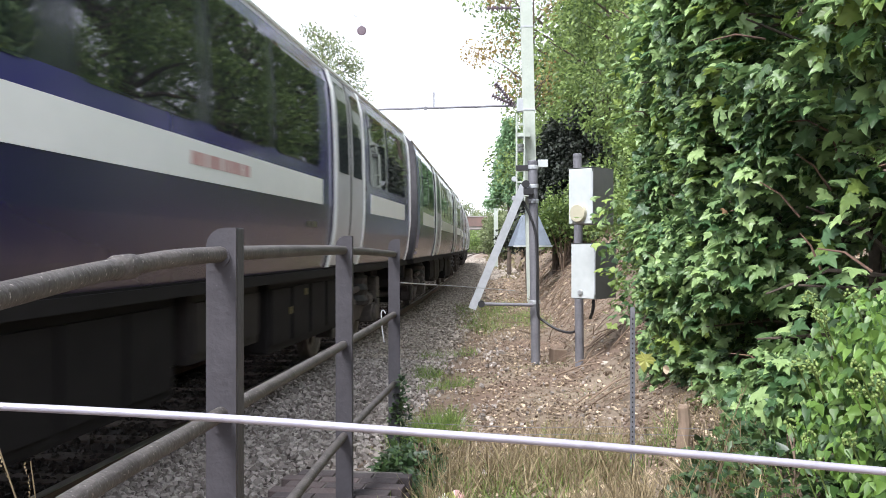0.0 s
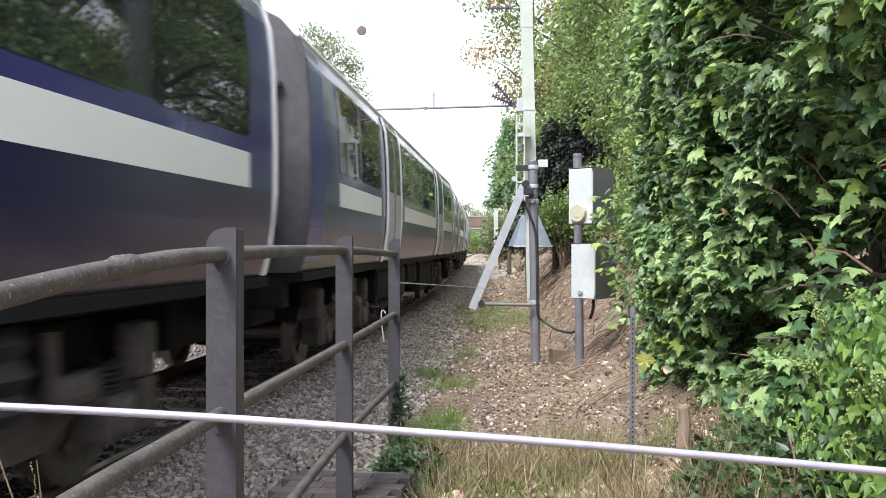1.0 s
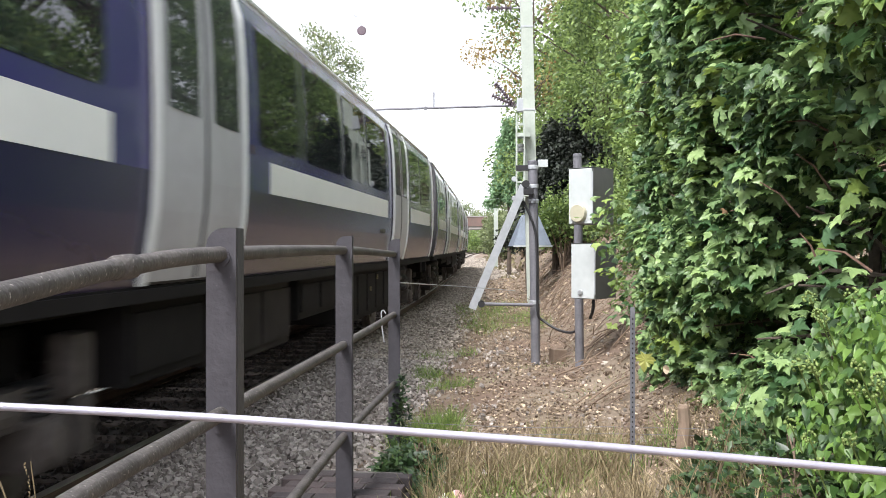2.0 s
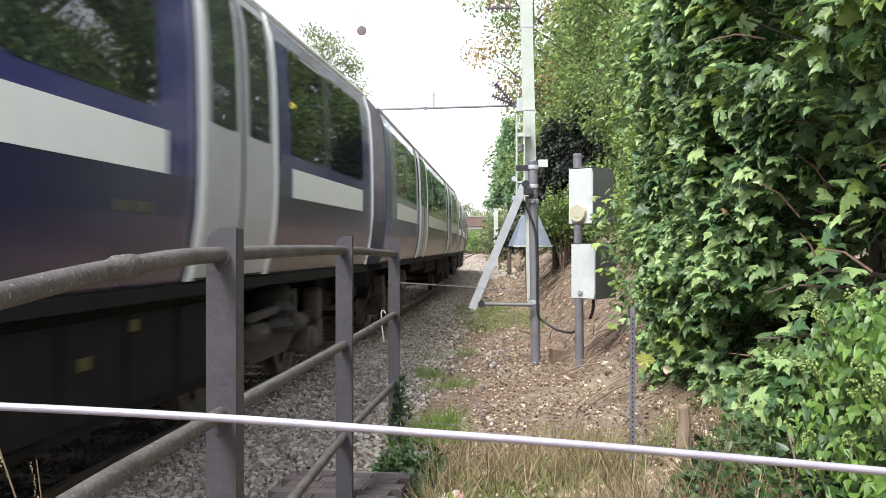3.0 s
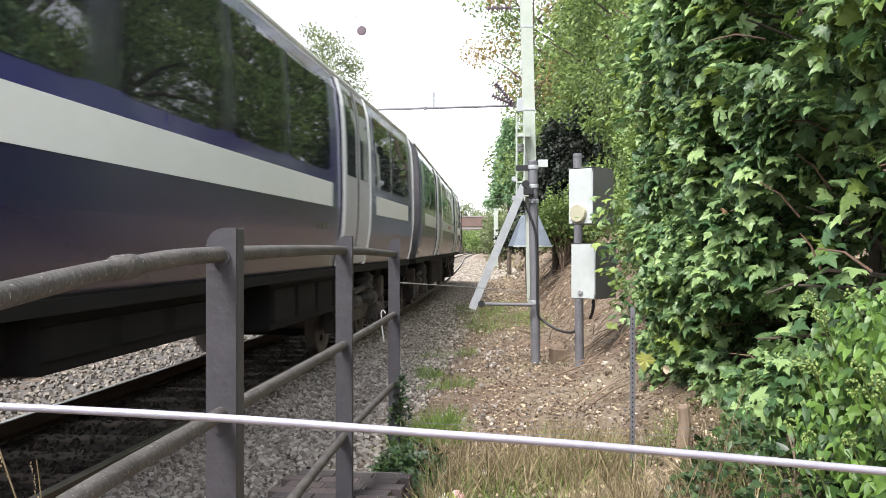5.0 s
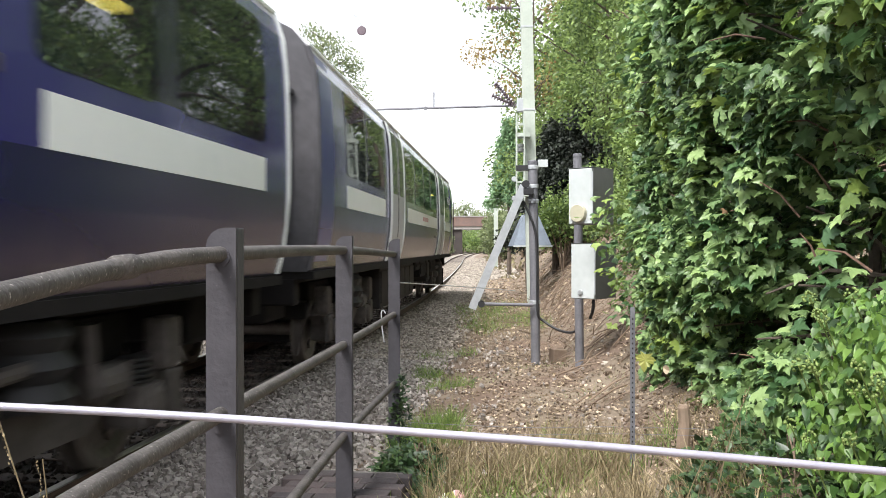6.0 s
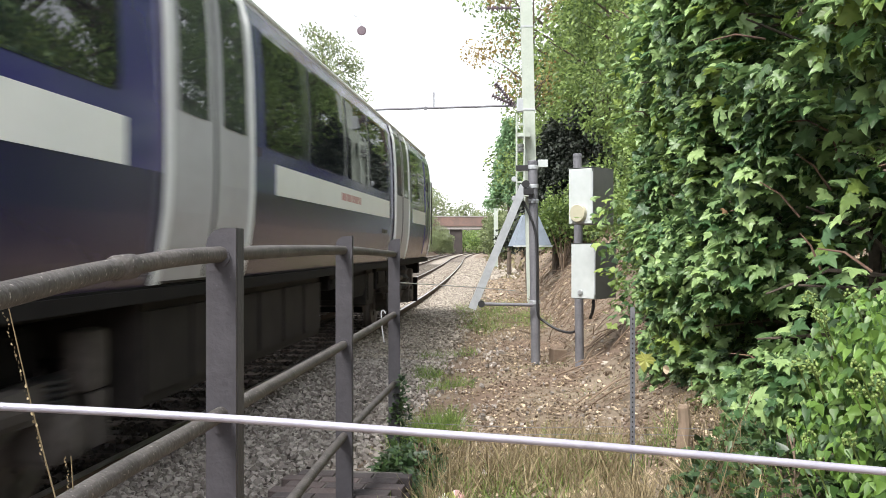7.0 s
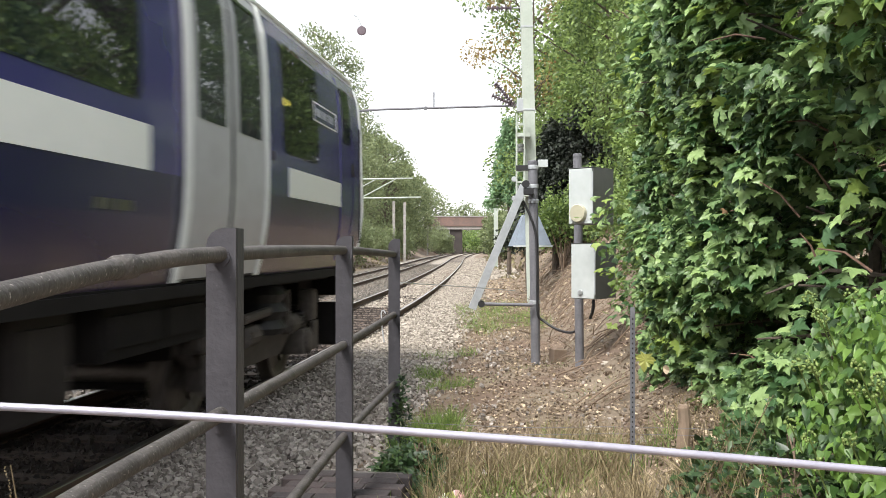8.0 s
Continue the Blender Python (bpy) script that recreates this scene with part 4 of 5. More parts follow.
# ---- crossing post, strut, horn and cabinets ----
def pipe_post(name, x, y, top, label, radius=0.057, base=-0.3):
    post = empty(name, pose(x, y, 0), label, "steel post")
    part("pipe", tubed([(0, 0, base), (0, 0, top)], radius, 20), M["pipe_grey"], post, smooth=False)
    part("cap", lathe(bmesh.new(), [(radius + 0.004, top - 0.03), (radius + 0.004, top + 0.004), (radius * 0.7, top + 0.012)], (0, 0, 0), "z", 20), M["pipe_grey"], post)
    return post


PY = 12.0
pipe = pipe_post("warning_post", 1.185, PY, 2.58, "grey steel pipe post carrying a folding strut", 0.062)
pipe.matrix_basis = pose(1.225, PY, 0, 0, -0.9, 0)
for z in (2.5, 2.25, 2.05, 0.72):
    part("clamp", lathe(bmesh.new(), [(0.07, z - 0.025), (0.074, z - 0.02), (0.074, z + 0.02), (0.07, z + 0.025)], (0, 0, 0), "z", 18), M["galv"], pipe)
part("side_lug", boxed(0.07, 0.2, -0.02, 0.02, 2.5, 2.6, bevel=0.006), M["cabinet"], pipe)
part("side_lug", boxed(-0.22, -0.06, -0.03, 0.03, 2.46, 2.53, bevel=0.006), M["rubber"], pipe)
part("cable", tubed(smooth_points([(-0.14, -0.06, 2.06), (-0.05, -0.08, 1.85), (0.02, -0.08, 1.6), (0.03, -0.075, 1.2), (0.03, -0.075, 0.6), (0.1, -0.07, 0.48), (0.3, -0.2, 0.36), (0.46, -0.45, 0.37), (0.53, -0.55, 0.6)], 6), 0.017, 8), M["black_cable"], pipe, "black cable looping to the next post")
strut = empty("folding_strut", pose(1.08, PY - 0.12, 0), "galvanised channel strut with a steel stay", "strut")
a, b = Vector((-0.02, 0, 2.25)), Vector((-0.7, 0, 0.64))
d = (b - a).normalized()
side = Vector((-d.z, 0, d.x))
bm = bmesh.new()
for y0, y1, s0, s1 in ((-0.02, 0.0, -0.05, 0.05), (0.0, 0.07, -0.05, -0.038), (0.0, 0.07, 0.038, 0.05)):
    vs = [bm.verts.new(p + side * s + Vector((0, y, 0))) for p in (a, b) for s in (s0, s1) for y in (y0, y1)]
    for f in ((0, 1, 3, 2), (4, 6, 7, 5), (0, 2, 6, 4), (1, 5, 7, 3), (0, 4, 5, 1), (2, 3, 7, 6)):
        bm.faces.new([vs[i] for i in f])
part("channel", bm, M["galv"], strut)
part("stay", tubed([(-0.58, 0, 0.705), (0.1, 0, 0.69)], 0.022, 10), M["pipe_grey"], strut)
part("pivot", tubed([(-0.58, -0.05, 0.705), (-0.58, 0.06, 0.705)], 0.045, 14), M["rubber"], strut)
part("hinge", boxed(-0.03, 0.1, -0.05, 0.05, 2.13, 2.22, bevel=0.01), M["rubber"], strut)
part("hinge", tubed([(0.0, -0.06, 2.27), (0.0, 0.06, 2.27)], 0.05, 12), M["rubber"], strut)

cowl = empty("pyramid_cowl", pose(2.45, 25.7, 1.46, 0, 0, 4), "blue-grey steel pyramid cowl on a pipe behind the mast", "steel cowl")
bm = bmesh.new()
rings = []
for hx, z in ((0.2, 0.88), (0.24, 0.8), (0.52, 0.05), (0.54, 0.0), (0.52, 0.0), (0.22, 0.78)):
    rings.append([bm.verts.new((sx * hx, sy * hx, z)) for sx, sy in ((-1, -1), (1, -1), (1, 1), (-1, 1))])
for p, q in zip(rings, rings[1:]):
    for i in range(4):
        bm.faces.new((p[i], p[(i + 1) % 4], q[(i + 1) % 4], q[i]))
bm.faces.new(rings[0])
bm.faces.new(rings[-1])
part("skirt", bm, M["horn"], cowl)
part("rim", boxed(-0.55, 0.55, -0.565, -0.535, -0.02, 0.02), M["cabinet"], cowl)
part("leg", tubed([(0.11, 0, ground_z(2.56, 25.7) - 1.6), (0.11, 0, 0.8)], 0.045, 12), M["pipe_grey"], cowl, "grey pipe leg")


cab_post = pipe_post("cabinet_post", 1.69, 11.4, 2.61, "grey steel pipe post carrying two cabinets", 0.055)
cab_post.matrix_basis = pose(1.715, 11.4, 0, 0, -0.6, 0)


def cabinet(x0, x1, y0, y1, z0, z1, label):
    c = empty("equipment_cabinet", pose((x0 + x1) / 2, (y0 + y1) / 2, z0, 0, 0, -40), label, "equipment cabinet", "cabinets on the post")
    w, d, h = (x1 - x0) / 2, (y1 - y0) / 2, z1 - z0
    part("case", boxed(-w, w, -d + 0.02, d, 0, h, bevel=0.008), M["cabinet_dark"], c, "dark grey cabinet case")
    door = part("door", boxed(-w + 0.004, w - 0.012, -d, -d + 0.018, 0.008, h - 0.008, bevel=0.006), M["cabinet"], c, "pale grey cabinet door")
    part("hinge", tubed([(w - 0.004, -d + 0.006, 0.05), (w - 0.004, -d + 0.006, h - 0.05)], 0.009, 8), M["galv"], c)
    part("roof", boxed(-w - 0.002, w + 0.002, -d - 0.003, d + 0.002, h, h + 0.008, bevel=0.003), M["cabinet_dark"], c)
    part("clamp", boxed(-0.09, 0.09, d, d + 0.07, h * 0.4, h * 0.5), M["galv"], c)
    return c, door, w, d, h


c1, door1, w1, d1, h1 = cabinet(1.63, 1.96, 10.75, 11.25, 1.72, 2.39, "pale grey steel cabinet with a round cream lamp")
part("round_lamp", lathe(bmesh.new(), [(0.1, -d1 - 0.05), (0.11, -d1 - 0.03), (0.11, -d1)], (-0.02, 0, 0.13), "y", 20), M["cream"], c1, "round cream plastic lamp")
c2, door2, w2, d2, h2 = cabinet(1.66, 1.99, 10.75, 11.25, 0.83, 1.49, "pale grey steel cabinet with a round lock")
part("lock", lathe(bmesh.new(), [(0.028, -d2 - 0.025), (0.034, -d2 - 0.02), (0.034, -d2)], (-0.03, 0, 0.08), "y", 16), M["galv"], c2, "round metal lock")
part("cable", tubed(smooth_points([(0.0, 0, -0.02), (0.0, -0.02, -0.15), (-0.05, 0, -0.25)], 4), 0.02, 8), M["black_cable"], c2)


tie = part("cable_tie", tubed(smooth_points([(-0.4, 6.33, 0.99), (-0.415, 6.33, 1.012), (-0.43, 6.33, 0.995), (-0.425, 6.33, 0.9), (-0.41, 6.33, 0.79)], 4), 0.0042, 6), M["door_paint"])
tagged(tie, "white plastic tie hooked over the middle rail", "cable tie")
marker = empty("concrete_block", pose(-7.35, 19.8, -0.35, 0, 0, 8), "pale concrete block beside the far track", "concrete block")
part("block", boxed(-0.32, 0.32, -0.2, 0.2, 0, 0.78, bevel=0.03), M["block"], marker)
part("slot", boxed(-0.1, -0.02, -0.206, -0.19, 0.15, 0.6), M["mortar"], marker)


# ---- wire mesh fence ----
fence = empty("mesh_fence", Matrix(), "thin grey steel fence post with wire strands", "wire fence")
part("post", boxed(1.07, 1.092, 5.18, 5.2, -0.1, 1.11, bevel=0.003), M["pipe_grey"], fence)
for k in range(36):
    part("hole", boxed(1.077, 1.085, 5.177, 5.18, 0.06 + 0.028 * k, 0.07 + 0.028 * k), M["rubber"], fence)
part("post_web", boxed(1.092, 1.096, 5.18, 5.21, -0.1, 1.11), M["pipe_grey"], fence)
for z in (0.42, 0.38, 0.12):
    part("strand", tubed(smooth_points([(-0.2, 5.25, z + 0.02), (0.5, 5.2, z), (1.09, 5.17, z + 0.01), (2.4, 5.1, z - 0.02)], 4), 0.0014, 6), M["pipe_grey"], fence)
thin = part("thin_wire", tubed(smooth_points([(-0.345, 6.4, 1.205), (0.3, 9.5, 1.03), (0.95, 12.0, 0.87)], 5), 0.004, 6), M["galv"])
tagged(thin, "thin steel wire tied to the railing post", "wire")


# ---- far masts, wires and bridge ----
def far_cantilever(x, y, reach, label):
    m = h_mast("far_mast", x, y, 8.2, label, 0.28, 0, ground_z(x, y) - 0.1)
    s = 1 if reach > 0 else -1
    part("arm", tubed([(0, 0, 5.85), (reach, 0, 5.95)], 0.05, 8), M["mast_paint"], m)
    part("arm", tubed([(0, 0, 4.6), (reach * 1.1, 0, 4.7)], 0.05, 8), M["mast_paint"], m)
    for f in (0.15, 0.38):
        part("brace", tubed([(reach * f, 0, 4.62), (reach * (f + 0.42), 0, 5.9)], 0.04, 8), M["mast_paint"], m)
    return m


far_cantilever(-7.6, 60.0, 5.6, "white far overhead line mast with a cantilever arm")
for mx, my, top in ((-5.68, 105.0, 6.9), (-4.38, 104.0, 6.9), (-2.8, 165.0, 7.4)):
    h_mast("far_mast", mx, my, top, "pale distant overhead line mast", 0.3, 0, ground_z(mx, my) - 0.1, "concrete")
far_cantilever(3.78, 65.0, -0.9, "pale distant overhead line mast among the bushes")


def build_bridge():
    bridge = empty("road_bridge", pose(6.0, 188, 0), "red brick road bridge over the railway with a sooty pier", "bridge")
    part("deck", boxed(-12, 3.4, -2, 6, 4.9, 5.5), M["concrete"], bridge, "pale concrete deck edge")
    part("parapet", boxed(-9.5, 3.4, -2.2, -1.7, 5.5, 7.4, bevel=0.05), M["red_brick"], bridge, "weathered red brick parapet")
    part("coping", boxed(-12, 3.4, -2.3, -1.6, 7.4, 7.6, bevel=0.04), M["concrete"], bridge)
    part("pier", boxed(-4.6, -2.0, -1.6, 5, -0.4, 4.9, bevel=0.06), M["sooty_brick"], bridge, "dark sooty brick pier")
    part("abutment", boxed(-16, -5.4, -1.5, 6, -0.6, 5.6, bevel=0.06), M["sooty_brick"], bridge, "dark brick abutment")
    part("abutment", boxed(2.6, 6, -1.5, 6, -0.6, 5.0, bevel=0.06), M["sooty_brick"], bridge)


build_bridge()


# ---- plants ----
def leaf_mesh(name, places, ways, ups, sizes, template, material, parent, label="", stuff=True):
    ob = part(name, scatter(places, ways, ups, sizes, template[0], template[1]), material, parent, label, smooth=True)
    if stuff:
        tagged(ob, kind="stuff")
    return ob


def clump_points(count, centres, radii, flat=0.8):
    """Points in the outer shells of many overlapping clumps."""
    centres, radii = np.asarray(centres), np.asarray(radii)
    k = rnd.integers(0, len(centres), count)
    v = rnd.normal(size=(count, 3))
    far_out = np.linalg.norm(v, axis=1, keepdims=True)
    v *= np.minimum(1.0, 1.9 / far_out)
    v[:, 2] *= flat
    return centres[k] + v * (radii[k] * 0.52)[:, None], v


def tree(name, x, y, height, spread, leaf, count, material, label, trunk=0.2, low=0.25, clumps=26, category="tree", seed=0):
    """A tapered trunk with limbs, and a crown of leaf clumps on the limbs' ends."""
    g = random.Random(seed)
    base = ground_z(x, y) - 0.15
    t = empty(name, pose(x, y, base), label, category, "trees beside the line")
    bm = tubed(smooth_points([(0, 0, 0), (g.uniform(-.2, .2), g.uniform(-.2, .2), height * 0.3), (g.uniform(-.4, .4), g.uniform(-.4, .4), height * 0.62), (g.uniform(-.5, .5), 0, height * 0.92)], 4),
               [trunk * (1.25 - 1.15 * i / 12) for i in range(13)], 8)
    centres, radii = [], []
    for i in range(clumps):
        h = height * (low + (1 - low) * (i + 0.5) / clumps) * g.uniform(0.94, 1.04)
        f = (h / height - low) / (1 - low)
        reach = spread * (0.55 + 0.75 * math.sin(math.pi * min(1, f * 0.85 + 0.12))) * g.uniform(0.45, 0.95) * (0.75 if f > 0.85 else 1)
        a = i * 2.4 + g.uniform(-0.5, 0.5)
        tip = Vector((math.cos(a) * reach, math.sin(a) * reach, h))
        start = Vector((0, 0, max(height * 0.12, h - reach * 0.7)))
        tube(bm, [start, (start + tip) / 2 + Vector((0, 0, 0.08 * reach)), tip], [trunk * 0.35, trunk * 0.2, trunk * 0.05], 5)
        centres.append(tip)
        radii.append(spread * g.uniform(0.22, 0.42))
    part("trunk", bm, M["bark"], t, "rough brown trunk and limbs")
    p, v = clump_points(count, [tuple(c) for c in centres], radii)
    ways = v * 0.5 + rnd.normal(size=v.shape) * 0.5 + np.array([0, 0, -0.35])
    leaf_mesh("crown", p, ways, random_ways(count, 0.6), leaf * rnd.uniform(0.6, 1.25, count), LEAFLET, material, t, "loose leafy crown")
    return t


def conifer(x, y, height, spread, leaf, count, label, seed, material="conifer", low=0.06):
    """A dark cone of drooping sprays round a straight trunk."""
    base = ground_z(x, y) - 0.1
    t = empty("conifer_tree", pose(x, y, base), label, "tree", "trees beside the line")
    g = random.Random(seed)
    bm = tubed([(0, 0, 0), (0, 0, height * 0.5), (0, 0, height * 0.97)], [0.12, 0.08, 0.015], 8)
    tips = []
    for k in range(90):
        h = height * (low + (0.98 - low) * (k / 90))
        a, reach = k * 2.4 + g.uniform(-0.3, 0.3), spread * (1 - h / height) ** 0.75 * g.uniform(0.7, 1.15) + 0.06
        tip = Vector((math.cos(a) * reach, math.sin(a) * reach, h - reach * 0.3))
        tube(bm, [(0, 0, h), tip], [0.018, 0.005], 4)
        tips.append((h, tip))
    part("trunk", bm, M["bark"], t)
    places, ways = [], []
    for k in range(count):
        h, tip = tips[int(len(tips) * g.random() ** 1.25)]
        f = g.random() ** 0.6 * 1.05
        p = Vector((0, 0, h)).lerp(tip, f)
        d = (tip - Vector((0, 0, h))).normalized()
        places.append(p + Vector((g.gauss(0, 0.07), g.gauss(0, 0.07), g.gauss(-0.06, 0.1))) * (0.5 + spread * 0.6))
        ways.append((d.x + g.gauss(0, 0.5), d.y + g.gauss(0, 0.5), -0.5 + g.gauss(0, 0.4)))
    leaf_mesh("crown", places, ways, random_ways(count, 0.8), leaf * rnd.uniform(0.6, 1.4, count), LEAFLET, M[material], t, "dark drooping needle sprays")
    return t


def build_trees():
    tl, fl = M["tree_leaf"], M["far_leaf"]
    right = [(5.5, 13.8, 9, 2.1, 0.08, 42000), (6.1, 18, 12, 2.7, 0.095, 46000), (5.6, 22.5, 11, 2.3, 0.11, 36000), (5.5, 30, 8, 1.9, 0.12, 22000), (6.4, 27, 14, 3.1, 0.12, 36000), (5.3, 33, 14.5, 3.3, 0.13, 30000),
             (8.0, 46, 13, 3.4, 0.2, 10000), (8.5, 62, 12, 3.2, 0.25, 8000), (9.5, 82, 12, 3.4, 0.3, 6000), (11.5, 110, 12, 3.8, 0.36, 5000), (14, 140, 12, 4, 0.45, 4000)]
    for i, (x, y, h, s, lf, n) in enumerate(right):
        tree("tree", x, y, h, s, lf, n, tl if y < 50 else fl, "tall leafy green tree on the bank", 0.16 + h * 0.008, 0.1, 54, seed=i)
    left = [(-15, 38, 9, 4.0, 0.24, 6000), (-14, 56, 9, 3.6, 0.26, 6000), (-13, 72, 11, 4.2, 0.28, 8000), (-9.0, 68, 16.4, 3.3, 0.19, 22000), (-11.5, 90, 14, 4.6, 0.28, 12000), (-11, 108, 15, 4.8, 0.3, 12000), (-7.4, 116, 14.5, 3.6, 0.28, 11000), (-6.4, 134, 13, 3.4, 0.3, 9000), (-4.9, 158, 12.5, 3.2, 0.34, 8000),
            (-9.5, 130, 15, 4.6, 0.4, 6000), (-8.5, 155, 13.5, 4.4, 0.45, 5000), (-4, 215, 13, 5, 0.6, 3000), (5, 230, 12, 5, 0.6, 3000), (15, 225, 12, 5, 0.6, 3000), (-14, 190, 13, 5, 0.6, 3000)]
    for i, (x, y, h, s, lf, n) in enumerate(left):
        tree("tree", x, y, h, s, lf, n, fl, "green tree lining the far bank, leaves paled for haze", 0.2 + h * 0.008, 0.12, 60, seed=40 + i)
    tree("tree", 2.95, 31.0, 12.6, 1.9, 0.12, 3600, M["autumn_leaf"], "slender tree with leaves turning orange", 0.1, 0.55, 14, seed=90)
    # two blackened conifers added to stand for a shaded hollow
    conifer(3.6, 29.0, 5.0, 2.0, 0.12, 16000, "nearly black conifer added for the shaded hollow behind the mast", 81, "hollow_shade", 0.3)
    conifer(4.4, 28.6, 4.6, 1.9, 0.12, 14000, "nearly black conifer added for the shaded hollow behind the mast", 83, "hollow_shade", 0.25)
    conifer(3.35, 46, 8.3, 1.7, 0.16, 9000, "green conifer with drooping sprays beyond the mast", 80, low=0.5)


build_trees()


def bush(x, y, radius, height, leaf, count, material, label, template=LEAFLET, low=0.25):
    base = ground_z(x, y)
    b = empty("bush", pose(x, y, base - 0.05), label, "bush", "bushes on the bank")
    bm = bmesh.new()
    centres, radii = [], []
    for k in range(9):
        a = k * 2.4
        tip = Vector((math.cos(a) * radius * 0.6, math.sin(a) * radius * 0.6, height * (low + (0.89 - low) / 8 * k)))
        tube(bm, [(0, 0, 0), tip * 0.5 + Vector((0, 0, 0.05)), tip], [0.03, 0.02, 0.008], 5)
        centres.append(tuple(tip))
        radii.append(radius * 0.55)
    part("stems", bm, M["stick"], b)
    p, v = clump_points(count, centres, radii)
    leaf_mesh("foliage", p, v + rnd.normal(size=v.shape) * 0.6, random_ways(count, 0.7), leaf * rnd.uniform(0.6, 1.3, count), template, material, b)
    return b


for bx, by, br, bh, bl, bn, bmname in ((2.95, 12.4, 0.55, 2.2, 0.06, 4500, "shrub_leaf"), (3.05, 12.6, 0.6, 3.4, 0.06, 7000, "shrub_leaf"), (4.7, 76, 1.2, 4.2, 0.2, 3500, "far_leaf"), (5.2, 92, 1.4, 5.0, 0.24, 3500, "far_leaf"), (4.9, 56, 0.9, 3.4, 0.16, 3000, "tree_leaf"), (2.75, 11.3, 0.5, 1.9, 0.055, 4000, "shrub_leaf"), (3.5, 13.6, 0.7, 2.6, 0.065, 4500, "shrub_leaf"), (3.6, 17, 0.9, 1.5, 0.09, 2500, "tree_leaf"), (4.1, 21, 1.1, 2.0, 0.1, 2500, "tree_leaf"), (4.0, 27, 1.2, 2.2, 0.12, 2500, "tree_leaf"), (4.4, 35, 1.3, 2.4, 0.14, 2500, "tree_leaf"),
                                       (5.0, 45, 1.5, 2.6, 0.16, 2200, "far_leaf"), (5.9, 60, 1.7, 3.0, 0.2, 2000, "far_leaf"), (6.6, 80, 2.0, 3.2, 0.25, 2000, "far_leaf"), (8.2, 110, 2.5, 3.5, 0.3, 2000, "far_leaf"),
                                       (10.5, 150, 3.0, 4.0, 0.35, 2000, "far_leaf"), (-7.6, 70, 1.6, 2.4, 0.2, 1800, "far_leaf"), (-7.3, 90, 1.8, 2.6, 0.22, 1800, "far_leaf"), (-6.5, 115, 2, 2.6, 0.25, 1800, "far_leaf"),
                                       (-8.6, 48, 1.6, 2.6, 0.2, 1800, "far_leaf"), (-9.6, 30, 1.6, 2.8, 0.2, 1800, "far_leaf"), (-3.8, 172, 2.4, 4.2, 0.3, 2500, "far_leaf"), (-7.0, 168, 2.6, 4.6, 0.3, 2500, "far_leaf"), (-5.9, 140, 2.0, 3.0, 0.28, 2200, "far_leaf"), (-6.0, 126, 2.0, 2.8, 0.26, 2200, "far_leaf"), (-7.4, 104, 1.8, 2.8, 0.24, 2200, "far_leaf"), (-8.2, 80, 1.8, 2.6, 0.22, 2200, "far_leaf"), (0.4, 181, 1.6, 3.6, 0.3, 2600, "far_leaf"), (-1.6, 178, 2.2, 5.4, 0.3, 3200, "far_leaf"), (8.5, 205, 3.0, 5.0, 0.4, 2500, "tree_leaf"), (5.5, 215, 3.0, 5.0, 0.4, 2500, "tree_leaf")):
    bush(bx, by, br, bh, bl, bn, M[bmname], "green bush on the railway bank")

bush(3.6, 27.2, 0.8, 2.2, 0.09, 3600, M["shrub_leaf"], "pale green shrub below the dark hollow", low=0.6)


def hedge_face(y, z):
    """Where the sycamore hedge's face stands: billowing boughs that lean over the path."""
    b = 1.68 + 0.3 * noise.noise((y * 0.75, z * 0.8, 1.0)) + 0.18 * noise.noise((y * 1.9, z * 1.9, 5.0)) + 0.07 * noise.noise((y * 5, z * 5, 2.0))
    low = 0.17 * max(0, 1.0 - z) * max(0, min(1, (y - 5.2) / 1.5)) - 0.2 * max(0, 1.1 - z) * max(0, min(1, (5.6 - y) / 0.8))
    return b + low - 0.05 * min(z - 1, 3) * max(0, min(1, (8 - y) / 3)) + 0.04 * (y - 6) + 0.3 * max(0, 4.1 - y) + 0.2 * max(0, y - 8.0)


def leaf_ways(n, side=-0.3):
    ways = np.stack([rnd.normal(side - 0.1, 0.55, n), rnd.normal(-0.2, 0.75, n), rnd.normal(-0.32, 0.45, n)], 1)
    ups = np.stack([rnd.normal(-0.6, 0.45, n), rnd.normal(-0.35, 0.55, n), rnd.normal(1.1, 0.5, n)], 1)
    return ways, ups


